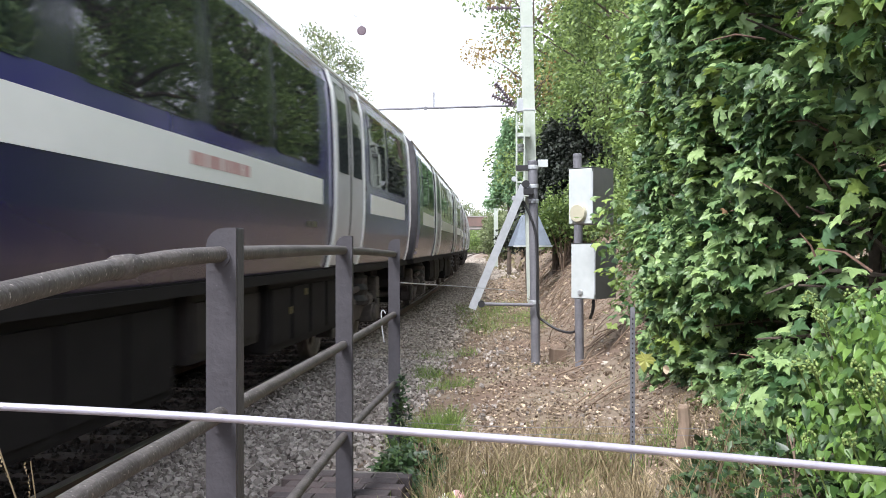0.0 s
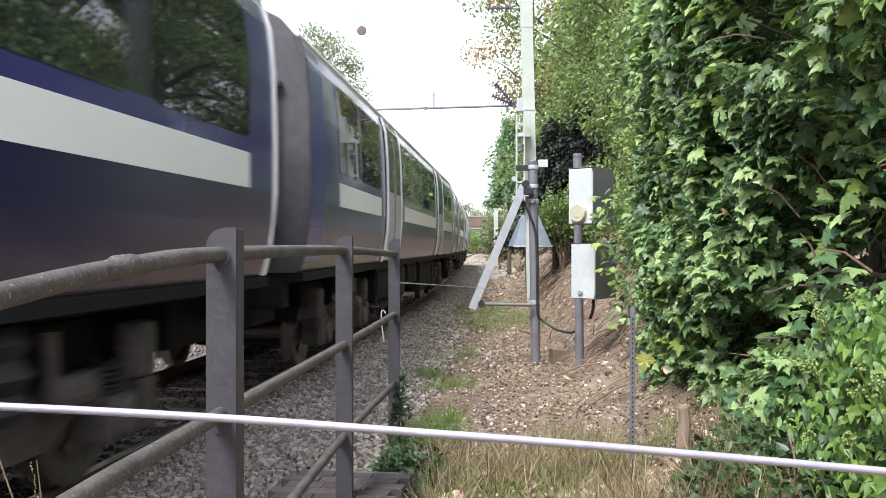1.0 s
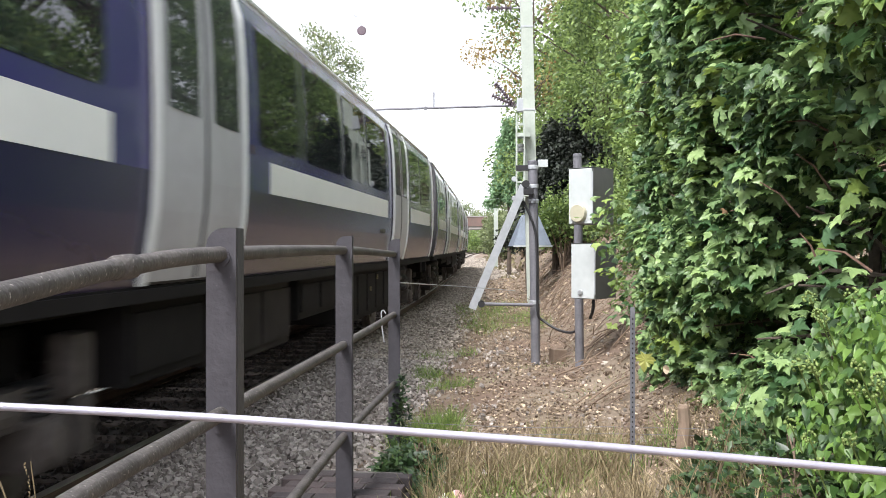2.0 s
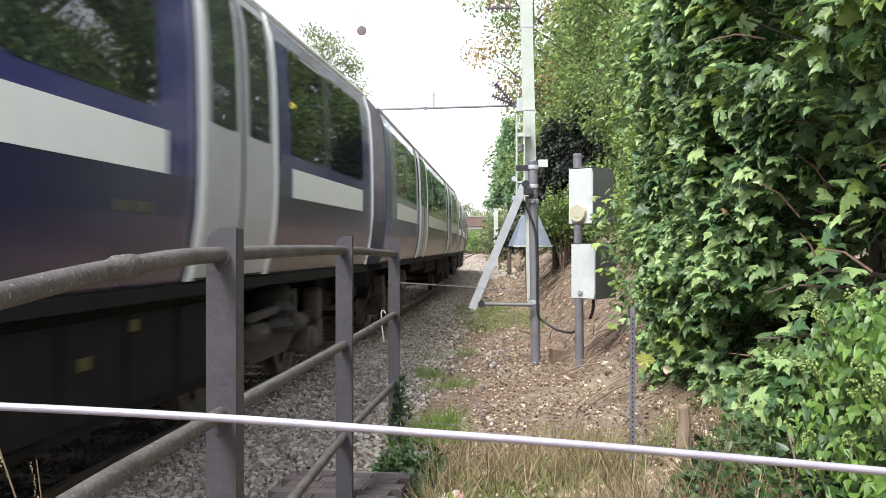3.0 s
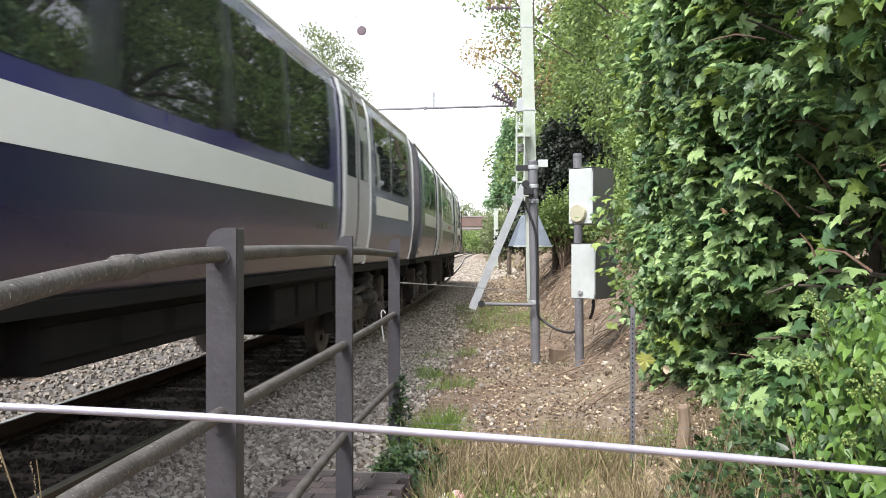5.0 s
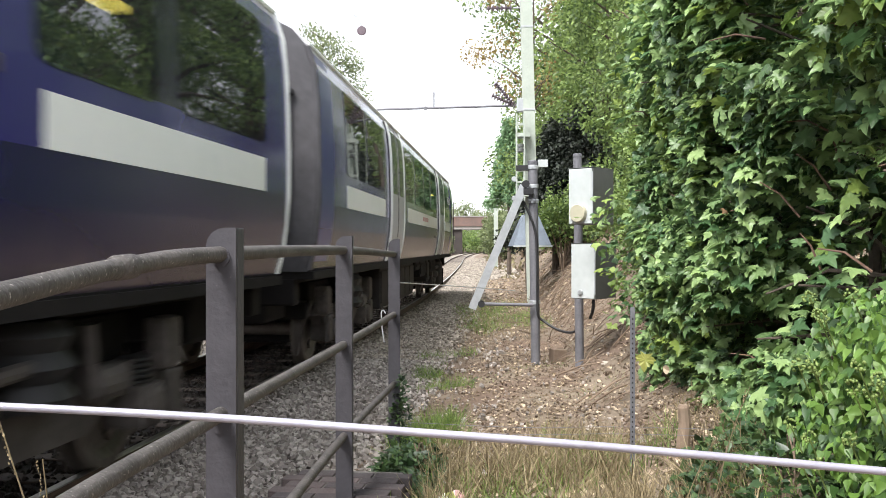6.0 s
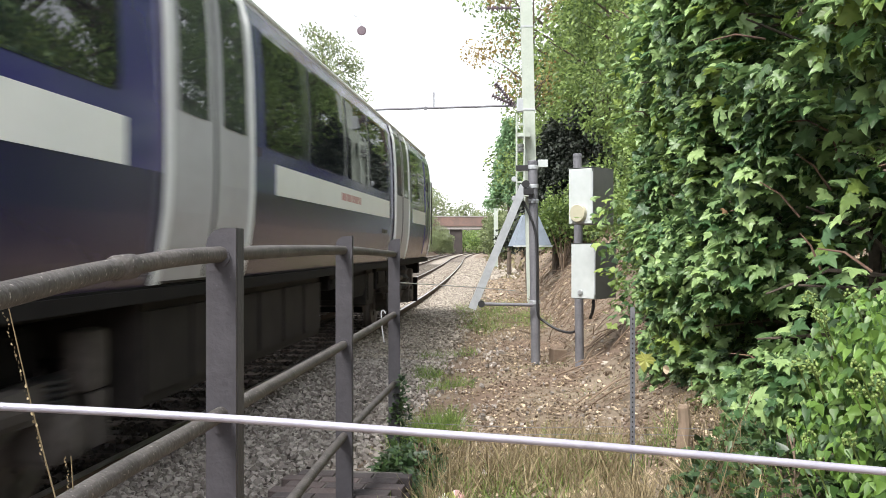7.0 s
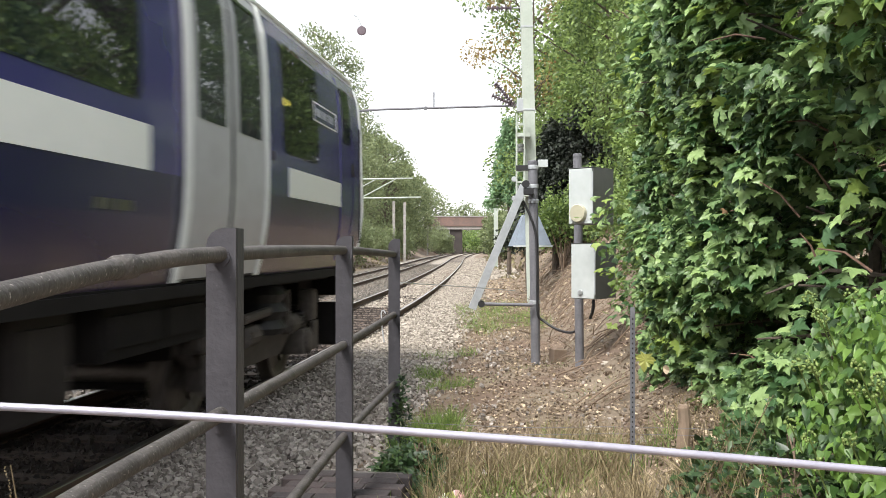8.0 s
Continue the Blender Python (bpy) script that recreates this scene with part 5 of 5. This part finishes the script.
def build_hedge():
    hedge = empty("sycamore_hedge", pose(2.2, 6, 0), "dense dark green sycamore thicket beside the path", "hedge")
    g = random.Random(5)
    away = Vector((2.2, 6, 0))
    for k in range(22):
        bm = bmesh.new()
        y = 1.5 + 0.36 * k
        x0 = 2.3 + g.uniform(-0.2, 0.4)
        pts = [(x0, y, ground_z(x0, y) - 0.1), (x0 - 0.1, y + g.uniform(-.3, .3), 1.4), (x0 - 0.2 + g.uniform(-.2, .2), y + g.uniform(-.5, .5), 2.6), (x0 - 0.2, y + g.uniform(-.6, .6), 4.0)]
        tube(bm, [Vector(p) - away for p in smooth_points(pts, 4)], [0.045 * (1 - i / 15) for i in range(13)], 6)
        for j in range(7):
            z = g.uniform(0.5, 3.9)
            a = Vector((x0 - 0.1, y, z))
            b = Vector((hedge_face(y, z) + 0.05, y + g.uniform(-0.5, 0.5), z + g.uniform(-0.1, 0.4)))
            tube(bm, [a - away, (a + b) / 2 - away + Vector((0, 0, 0.08)), b - away], [0.016, 0.011, 0.005], 5)
        part("stem", bm, M["bark"], hedge, "brown stem inside the thicket")
    places, sizes = [], []
    while len(places) < 36000:
        y, z = g.uniform(1.0, 11.0), g.uniform(0.05, 4.4)
        if (y < 2.8 or z > 1.9 + 0.28 * y or z < 1.0 - 0.25 * y) and g.random() < 0.7:
            continue
        end = 10.3 + 1.1 * noise.noise((z * 1.1, 2.0, 0.0)) - 1.3 * max(0, 1.5 - z)
        if y > end - 1.6 and g.random() < 0.45 * (y - end + 1.6) / 1.6:
            continue
        if y > end or (z < 0.5 and g.random() < 0.55 - z) or noise.noise((y * 1.7, z * 1.7, 9)) < (-0.1 if y < 5.0 else -0.24) or z > 2.7 + 0.18 * y:
            continue
        depth = 0.7 * g.random() ** 1.5
        if y < 5.0 and 0.95 < z < 1.8 and g.random() < 0.88:
            depth = 0.55 + 0.6 * g.random()
        places.append((hedge_face(y, z) + depth - 2.2, y - 6, z))
        sizes.append(g.uniform(0.045, 0.125) * (1.0 if y < 7.5 else 0.8))
    for k in range(230):
        c = g.choice(((1.73, 9.9, 1.86), (1.79, 9.9, 1.42), (1.84, 9.8, 1.1), (1.84, 9.6, 0.75), (1.62, 8.6, 2.7), (1.6, 8.4, 3.1)))
        places.append((c[0] + g.gauss(0.06, 0.07) - 2.2, c[1] + g.gauss(0, 0.2) - 6, c[2] + g.gauss(0, 0.1)))
        sizes.append(g.uniform(0.06, 0.1))
    for k in range(4200):
        y, z = g.uniform(3.6, 8.5), g.uniform(0.5, 2.5)
        places.append((2.45 + 0.7 * g.random() - 2.2, y - 6, z))
        sizes.append(g.uniform(0.07, 0.13))
    n = len(places)
    ways, ups = leaf_ways(n)
    places, sizes = np.array(places), np.array(sizes)
    tone = np.array([noise.noise((p[1] * 1.1, p[2] * 1.1, 3.3)) for p in places]) * 0.9 + rnd.random(n) + 0.25 * np.clip(places[:, 2] - 2.2, 0, 1) + 0.3 * np.clip((places[:, 1] - 0.6) / 3, 0, 1)
    young, dead = tone > 1.02, (rnd.random(n) < 0.008) & (sizes < 0.07)
    for name, pick, material, label in (("foliage", ~young & ~dead, "maple", "overlapping lobed green leaves"), ("young_foliage", young & ~dead, "maple_young", "paler yellow-green leaves"),
                                        ("withered_foliage", dead, "maple_dead", "withered brown leaves")):
        leaf_mesh(name, places[pick], ways[pick], ups[pick], sizes[pick], MAPLE, M[material], hedge, label)
    for k in range(60):
        y, z = g.uniform(3.0, 9.5), g.uniform(0.7, 3.6)
        p = Vector((hedge_face(y, z) + 0.1, y, z)) - away
        q = p + Vector((g.uniform(-0.2, -0.05), g.uniform(-0.35, 0.35), g.uniform(-0.05, 0.3)))
        part("twig", tubed([p, (p + q) / 2 + Vector((0, 0, 0.03)), q], [0.006, 0.005, 0.003], 5), M["twig"], hedge)
    blades_ = []
    for s in range(4):
        v, f = scatter([(0, 0, 0)], [(0.1 * s, 0, -1)], [(-1, -0.3, 0.6)], [1.0], MAPLE[0], MAPLE[1])
        me = bpy.data.meshes.new("leaf")
        me.from_pydata(v, [], f)
        me.materials.append(M["maple_piece"])
        me.polygons.foreach_set("use_smooth", [True] * len(me.polygons))
        blades_.append(me)
    for k in range(290):
        y, z = 2.4 + 5.0 * g.random(), g.uniform(0.5, 3.2)
        if noise.noise((y * 1.7, z * 1.7, 9)) < -0.15 or (y < 5.0 and 0.9 < z < 1.85):
            continue
        ob = new("leaf", blades_[k % 4])
        ob.parent = hedge
        s = g.uniform(0.06, 0.12)
        ob.matrix_basis = pose(hedge_face(y, z) - 0.03 - 2.2, y - 6, z, g.uniform(-45, 35), g.uniform(-40, 40), g.uniform(-50, 50)) @ Matrix.Scale(s, 4)
    yel = part("yellow_leaf", scatter([(0.0, 0.0, 0.0)], [(-0.2, -0.1, -1)], [(-0.6, -1, 0.4)], [0.1], MAPLE[0], MAPLE[1]), M["yellow_leaf"], hedge, "single yellow leaf")
    yel.matrix_basis = pose(1.13 - 2.2, 5.05 - 6, 0.86)
    red = part("brown_leaf", scatter([(0.0, 0.0, 0.0)], [(0.1, -0.1, -1)], [(-0.6, -1, 0.2)], [0.055], CURL[0], CURL[1]), M["litter"], hedge, "withered brown leaf")
    red.matrix_basis = pose(1.24 - 2.2, 5.05 - 6, 0.8)


build_hedge()


def build_ivy():
    ivy = empty("ivy_bush", pose(1.67, 2.9, 0), "bright green flowering ivy at the foot of the thicket", "ivy")
    g = random.Random(9)
    places, sizes = [], []
    while len(places) < 5200:
        y, z = g.uniform(2.0, 3.7), g.uniform(0.1, 1.42)
        if z > 1.5 - 0.22 * (y - 2.4):
            continue
        face = 1.3 + 0.12 * noise.noise((y * 2, z * 2, 4)) + 0.28 * (z - 0.7) ** 2 + 0.08 * (y - 2.6)
        places.append((face + 0.4 * g.random() ** 1.5 - 1.6, y - 2.9, z))
        sizes.append(g.uniform(0.03, 0.06))
    n = len(places)
    ways = np.stack([rnd.normal(-0.3, 0.5, n), rnd.normal(-0.3, 0.5, n), rnd.normal(-0.8, 0.35, n)], 1)
    ups = np.stack([rnd.normal(-0.7, 0.4, n), rnd.normal(-0.5, 0.4, n), rnd.normal(0.8, 0.35, n)], 1)
    leaf_mesh("foliage", places, ways, ups, sizes, IVY, M["ivy"], ivy, "glossy pointed ivy leaves")
    for k in range(24):
        bm = bmesh.new()
        y, z = g.uniform(2.2, 3.5), g.uniform(0.6, 1.45)
        c = Vector((1.26 - 1.6 + 0.25 * (z - 0.7) ** 2, y - 2.9, z))
        for j in range(16):
            d = Vector((g.gauss(0, 1), g.gauss(0, 1), g.gauss(0.3, 1))).normalized()
            bmesh.ops.create_icosphere(bm, subdivisions=1, radius=0.006, matrix=Matrix.Translation(c + d * 0.024))
        tube(bm, [c, c + Vector((0.06, 0.03, -0.12))], 0.003, 5)
        part("flower_head", bm, M["ivy_flower"], ivy, "round pale green flower head")
    for k in range(14):
        y = g.uniform(2.2, 3.6)
        part("stem", tubed(smooth_points([(0.3, y - 2.9, 0.0), (0.12, y - 2.9 + g.uniform(-.1, .1), 0.5), (-0.1, y - 2.9 + g.uniform(-.2, .2), g.uniform(0.7, 1.1))], 4), 0.004, 5), M["twig"], ivy)


def ground_ivy(area, count, top, leaf, material, label, template=IVY, stems=6):
    """Low creeping leaves heaped on the ground."""
    x0, x1, y0, y1 = area
    cx, cy = (x0 + x1) / 2, (y0 + y1) / 2
    g = random.Random(count)
    patch = empty("creeper", pose(cx, cy, 0), label, "creeper", "creeping plants on the ground")
    places = []
    while len(places) < count:
        x, y = g.uniform(x0, x1), g.uniform(y0, y1)
        e = 1 - ((x - cx) / (x1 - x0) * 2) ** 2 - ((y - cy) / (y1 - y0) * 2) ** 2
        if e < 0.02 + 0.3 * g.random():
            continue
        places.append((x - cx, y - cy, ground_z(x, y) + top * e ** 0.5 * g.random() ** 0.6 * (0.75 + 0.5 * noise.noise((x * 4, y * 4, 0)))))
    for k in range(stems):
        x, y = g.uniform(x0 * 0.7 + x1 * 0.3, x1 * 0.7 + x0 * 0.3) - cx, g.uniform(y0 * 0.7 + y1 * 0.3, y1 * 0.7 + y0 * 0.3) - cy
        z = ground_z(x + cx, y + cy)
        part("stem", tubed(smooth_points([(x, y, z - 0.03), (x + g.uniform(-0.02, 0.02), y + g.uniform(-0.03, 0.03), z + top * 0.3), (x + g.uniform(-0.03, 0.03), y + g.uniform(-0.05, 0.05), z + top * 0.7)], 4), 0.004, 5), M["stick"], patch)
    ways, ups = leaf_ways(len(places), 0.0)
    leaf_mesh("foliage", places, ways + np.array([0, -0.3, 0.5]), ups + np.array([0.5, -0.2, 0.6]), leaf * rnd.uniform(0.6, 1.3, len(places)), template, material, patch)
    return patch


build_ivy()
ground_ivy((1.0, 1.8, 3.2, 5.0), 1000, 0.3, 0.05, M["ivy_dark"], "dark creeping leaves at the foot of the thicket", stems=9)
ground_ivy((-0.5, 0.05, 4.75, 6.0), 1500, 0.3, 0.045, M["ivy_dark"], "dark ivy creeping round the brick plinth")
ground_ivy((-0.39, -0.22, 6.3, 6.55), 460, 1.08, 0.034, M["ivy_dark"], "ivy climbing the railing post", stems=0)


# ---- grass, litter, sticks ----
def blades(name, count, area, height, material, label, lean=0.35, keep=None):
    places, g = [], random.Random(len(name) + count)
    x0, x1, y0, y1 = area
    while len(places) < count:
        x, y = g.uniform(x0, x1), g.uniform(y0, y1)
        if keep and not keep(x, y):
            continue
        places.append((x, y, ground_z(x, y) - 0.01))
    n = len(places)
    ways = np.stack([rnd.normal(0, lean, n), rnd.normal(0, lean, n), np.ones(n)], 1)
    ob = leaf_mesh(name, places, ways, random_ways(n), rnd.uniform(height * 0.45, height * 1.15, n), BLADE, material, None)
    return tagged(ob, label, "grass")


def patchy(scale, cut, seed):
    return lambda x, y: noise.noise((x * scale, y * scale, seed)) > cut


blades("dry_grass", 4600, (-0.1, 1.1, 3.5, 5.9), 0.28, M["straw"], "dry straw-coloured grass", 0.6, patchy(1.6, -0.25, 4))
blades("dry_grass", 450, (0.85, 1.7, 3.3, 4.8), 0.3, M["straw"], "dry grass among the dark creeper", 0.5, patchy(1.6, -0.2, 15))
blades("dry_grass", 2400, (0.75, 1.8, 4.2, 7.0), 0.2, M["straw"], "thin dry grass by the fence", 0.7, patchy(1.6, -0.1, 5))
blades("green_grass", 1900, (-0.3, 1.5, 3.6, 6.2), 0.22, M["grass"], "fresh green grass among the straw", 0.55, patchy(1.5, 0.0, 2))
blades("green_grass", 1600, (-0.35, 0.15, 6.3, 8.4), 0.26, M["grass"], "fresh green grass at the railing foot", 0.45, patchy(2.0, -0.1, 7))
blades("green_grass", 1500, (-0.35, 0.5, 10.4, 13.6), 0.2, M["grass"], "small grass patch beside the ballast", 0.5, patchy(1.2, 0.0, 11))
blades("green_grass", 2300, (0.35, 2.05, 16.5, 25.0), 0.3, M["grass"], "patch of bright green grass beside the ballast", 0.8, patchy(1.3, -0.05, 3))
blades("dry_grass", 1200, (0.3, 2.2, 15.5, 25.0), 0.26, M["straw"], "dry grass among the green beside the ballast", 0.8, patchy(1.1, -0.1, 13))
blades("green_grass", 700, (0.3, 1.9, 6.4, 13.0), 0.09, M["grass"], "thin green weeds on the bare earth", 0.8, patchy(1.1, 0.22, 21))
blades("dry_grass", 1200, (0.0, 2.0, 6.2, 13.5), 0.11, M["straw"], "sparse dead grass on the bare earth", 1.0, patchy(0.9, 0.05, 31))
blades("green_grass", 900, (-6.6, -5.2, 14.0, 24.0), 0.2, M["grass"], "grass between the tracks", 0.5, patchy(0.8, 0.1, 6))


def build_litter():
    places, g = [], random.Random(3)
    while len(places) < 24000:
        y = 5.0 + 22 * g.random() ** 1.4
        u = g.uniform(2.0, 8.5)
        if u < 2.8 and g.random() > 0.25:
            continue
        x = track_x(y) + u
        if noise.noise((x * 1.3, y * 1.3, 8.0)) < g.uniform(-0.6, 0.15):
            continue
        places.append((x, y, ground_z(x, y) + g.uniform(0.002, 0.03)))
    while len(places) < 34000:
        y = g.uniform(17, 46)
        x = track_x(y) + 2.1 + 6.4 * g.random()
        places.append((x, y, ground_z(x, y) + g.uniform(0.0, 0.04)))
    for k in range(7500):
        x, y = (g.uniform(-1.6, 3.5), g.uniform(-9, 5.2)) if k < 4000 else (g.uniform(-0.3, 2.2), g.uniform(3.0, 6.5))
        places.append((x, y, ground_z(x, y) + g.uniform(0.002, 0.02)))
    n = len(places)
    ob = leaf_mesh("leaf_litter", places, random_ways(n) * np.array([1, 1, 0.3]), random_ways(n, 2.0), rnd.uniform(0.014, 0.052, n) * np.where((np.arange(n) < 24000) | (np.arange(n) >= 34000), 1.0, 1.9), CURL, M["litter"], None)
    tagged(ob, "dry brown fallen leaves lying on the earth", "fallen leaves")
    far = []
    while len(far) < 6000:
        y = g.uniform(42, 130)
        u = g.choice((g.uniform(3.2, 9.5), g.uniform(-12, -6.5)))
        x = track_x(y) + u
        far.append((x, y, ground_z(x, y) + 0.02))
    ob = leaf_mesh("bank_growth", far, random_ways(len(far), 0.8), random_ways(len(far), 1.0), rnd.uniform(0.12, 0.3, len(far)), OVAL, M["bank_growth"], None)
    tagged(ob, "mixed brown and green low growth on the banks", "undergrowth")
    clods = part("earth_clods", stones(9000, 5.4, 24, 2.3, 5.6, 0.006, 0.026), M["clod"])
    tagged(clods, "crumbled clods of brown earth on the bank", "earth clods", kind="stuff")
    bm = bmesh.new()
    for k in range(900):
        y = 5.6 + 14 * g.random() ** 1.3
        x = track_x(y) + g.uniform(2.4, 5.2)
        a, ln = g.uniform(0, 6.3), g.uniform(0.06, 0.28)
        p = Vector((x, y, ground_z(x, y) + 0.015))
        q = Vector((x + math.cos(a) * ln, y + math.sin(a) * ln, 0))
        q.z = ground_z(q.x, q.y) + g.uniform(0.01, 0.05)
        tube(bm, [p, (p + q) / 2 + Vector((g.gauss(0, 0.012), g.gauss(0, 0.012), 0.012)), q], [0.005, 0.004, 0.002], 4)
    tagged(part("fallen_twigs", bm, M["stick"]), "thin dry twigs strewn over the earth", "twigs", kind="stuff")
    v = stones(420, 5.5, 22, 2.0, 4.6, 0.012, 0.04)
    tagged(part("loose_stones", v, M["ballast"]), "loose small stones scattered over the earth", "stones", kind="stuff")
    bm = bmesh.new()
    for k in range(110):
        y = g.uniform(8, 15)
        x = track_x(y) + g.uniform(3.6, 5.6) + (0.0 if k % 2 else 0.4)
        if k < 60:
            if k % 2:
                continue
            x, y = g.uniform(1.75, 2.6), g.uniform(9.8, 12.6)
        a = g.uniform(0, 6.3)
        ln = g.uniform(0.15, 0.6)
        p = Vector((x, y, ground_z(x, y) + 0.03))
        q = p + Vector((math.cos(a) * ln, math.sin(a) * ln, 0))
        q.z = ground_z(q.x, q.y) + g.uniform(0.02, 0.14)
        tube(bm, [p, (p + q) / 2 + Vector((0, 0, 0.03)), q], [0.012, 0.009, 0.004], 5)
    for k in range(420):
        y = g.uniform(12.5, 34)
        x = track_x(y) + g.uniform(3.7, 6.6)
        a, ln = g.uniform(0, 6.3), g.uniform(0.2, 0.9)
        p = Vector((x, y, ground_z(x, y) + 0.03))
        q = p + Vector((math.cos(a) * ln, math.sin(a) * ln, 0))
        q.z = ground_z(q.x, q.y) + g.uniform(0.03, 0.3)
        tube(bm, [p, (p + q) / 2 + Vector((0, 0, 0.04)), q], [0.012, 0.009, 0.004], 4)
    tagged(part("dead_sticks", bm, M["stick"]), "dead brown sticks heaped on the bank", "sticks", kind="stuff")


build_litter()


def stalk(x, y, height, label, seed):
    """A tall dry grass stem with a loose seed head; its foot is its origin."""
    g = random.Random(seed)
    s = empty("grass_stalk", pose(x, y, ground_z(x, y)), label, "grass stalk", "tall dry stalks")
    part("stem", tubed(smooth_points([(0, 0, -0.02), (0.005, 0, height * 0.4), (0.0, 0.01, height * 0.8), (0.012, 0.0, height)], 4), [0.0026 - 0.00013 * i for i in range(13)], 6), M["straw"], s)
    n = 40
    hs = [height * (0.78 + 0.22 * (i / n)) for i in range(n)]
    pl = [(g.gauss(0.002, 0.0012), g.gauss(0, 0.0012), h) for h in hs]
    wy = [(g.gauss(0, 0.25), g.gauss(0, 0.25), 1) for h in hs]
    leaf_mesh("seed_head", pl, wy, random_ways(n), [g.uniform(0.004, 0.008) for h in hs], OVAL, M["straw"], s)
    return s


STALKS = [stalk(-0.44, 1.6, 1.3, "tall dry grass stalk leaning in the draught", 1), stalk(-0.56, 1.6, 1.03, "tall dry grass stalk leaning in the draught", 2),
          stalk(0.758, 3.0, 0.9, "tall dry grass stalk with a pale seed head", 3), stalk(0.603, 3.0, 0.76, "dry grass stalk with a pale seed head", 4)]


def build_stump():
    x, y = 1.39, 5.25
    s = empty("tree_stump", pose(x, y, ground_z(x, y)), "short pale cut stump under the thicket", "stump")
    part("wood", tubed([(0, 0, -0.1), (0.0, 0, 0.08), (0.01, 0.0, 0.18), (0.0, 0, 0.27), (0.0, 0, 0.285)], [0.05, 0.04, 0.036, 0.034, 0.026], 10), M["stick"], s)


build_stump()


def build_block():
    x, y = 1.55, 12.3
    b = empty("timber_block", pose(x, y, ground_z(x, y), 0, 4, 25), "short brown offcut of timber beside the posts", "timber block")
    part("wood", boxed(-0.1, 0.1, -0.07, 0.07, -0.05, 0.17, bevel=0.012), M["stick"], b)


build_block()


def pale_rock(x, y, size, seed):
    """A rough angular stone half sunk in the earth."""
    bm = bmesh.new()
    bmesh.ops.create_icosphere(bm, subdivisions=2, radius=1.0)
    for v in bm.verts:
        v.co *= 1 + 0.35 * noise.noise(v.co * 1.3 + Vector((seed, 0, 0)))
        v.co = Vector((v.co.x * size, v.co.y * size * 0.8, v.co.z * size * 0.45))
    rock = part("rock", bm, M["worn_ballast"])
    rock.matrix_basis = pose(x, y, ground_z(x, y) + size * 0.1, 0, 0, 40 * seed)
    tagged(rock, "pale angular stone half sunk in the earth", "stone", "loose rocks on the path")


for k, (rx, ry, rs) in enumerate(((1.22, 7.4, 0.075), (1.32, 7.2, 0.05), (0.42, 8.0, 0.06), (0.3, 7.9, 0.04), (0.95, 8.6, 0.04), (0.62, 9.3, 0.05), (1.1, 6.7, 0.04), (1.42, 6.6, 0.045), (0.05, 8.9, 0.04), (1.9, 10.6, 0.06))):
    pale_rock(rx, ry, rs, k)


def build_wrapper():
    x, y = 0.04, 4.75
    w = empty("crumpled_wrapper", pose(x, y, ground_z(x, y) + 0.07, 10, -8, 20), "crumpled white, yellow and red food wrapper in the grass", "litter")
    for name, mat, x0, x1 in (("white_end", "band", -0.06, -0.02), ("yellow_middle", "yellow_leaf", -0.02, 0.03), ("red_end", "red", 0.03, 0.07)):
        bm = boxed(x0, x1, -0.035, 0.035, -0.012, 0.016)
        bmesh.ops.subdivide_edges(bm, edges=bm.edges[:], cuts=2, use_grid_fill=True)
        for v in bm.verts:
            v.co += Vector((0, 0, 0.02 * noise.noise(v.co * 40)))
        part(name, bm, M[mat], w)


build_wrapper()


# ---- what moves ----
def motions():
    for i, car in enumerate(CARS):
        walk(car, [(0.4 * k, car_pose(i, 0.4 * k)) for k in range(21)])
    sway = [(-19, -19, -19.3, -20, -20, -19.5, -19, -19.4, -20, -19.2, -19, -18.6, -18.2, -17.6, -15, -18, -23),
            (-10, -9.6, -9.4, -9.8, -10, -9.6, -9.4, -9.5, -9.8, -9.5, -9.4, -9.2, -8.8, -8.6, -6, -8.5, -12),
            (15, 14.6, 15, 15.4, 15, 15.3, 15, 14.6, 15, 15.4, 15, 15.6, 15.8, 16, 17, 19, 21),
            (22, 21.6, 22, 22.4, 22, 22.3, 22, 21.7, 22, 22.3, 22, 22.6, 23, 23.4, 24, 25, 26)]
    for s, angles in zip(STALKS, sway):
        p = s.matrix_basis.translation.copy()
        walk(s, [(0.5 * k, pose(p.x, p.y, p.z, 0, a, 0)) for k, a in enumerate(angles)])
    turn = math.degrees(SPEED / 0.42)
    for w in WHEELS:
        y = w.matrix_basis.translation.y
        walk(w, [(k / 15, pose(0, y, 0.42, turn * k / 15)) for k in range(121)])


motions()
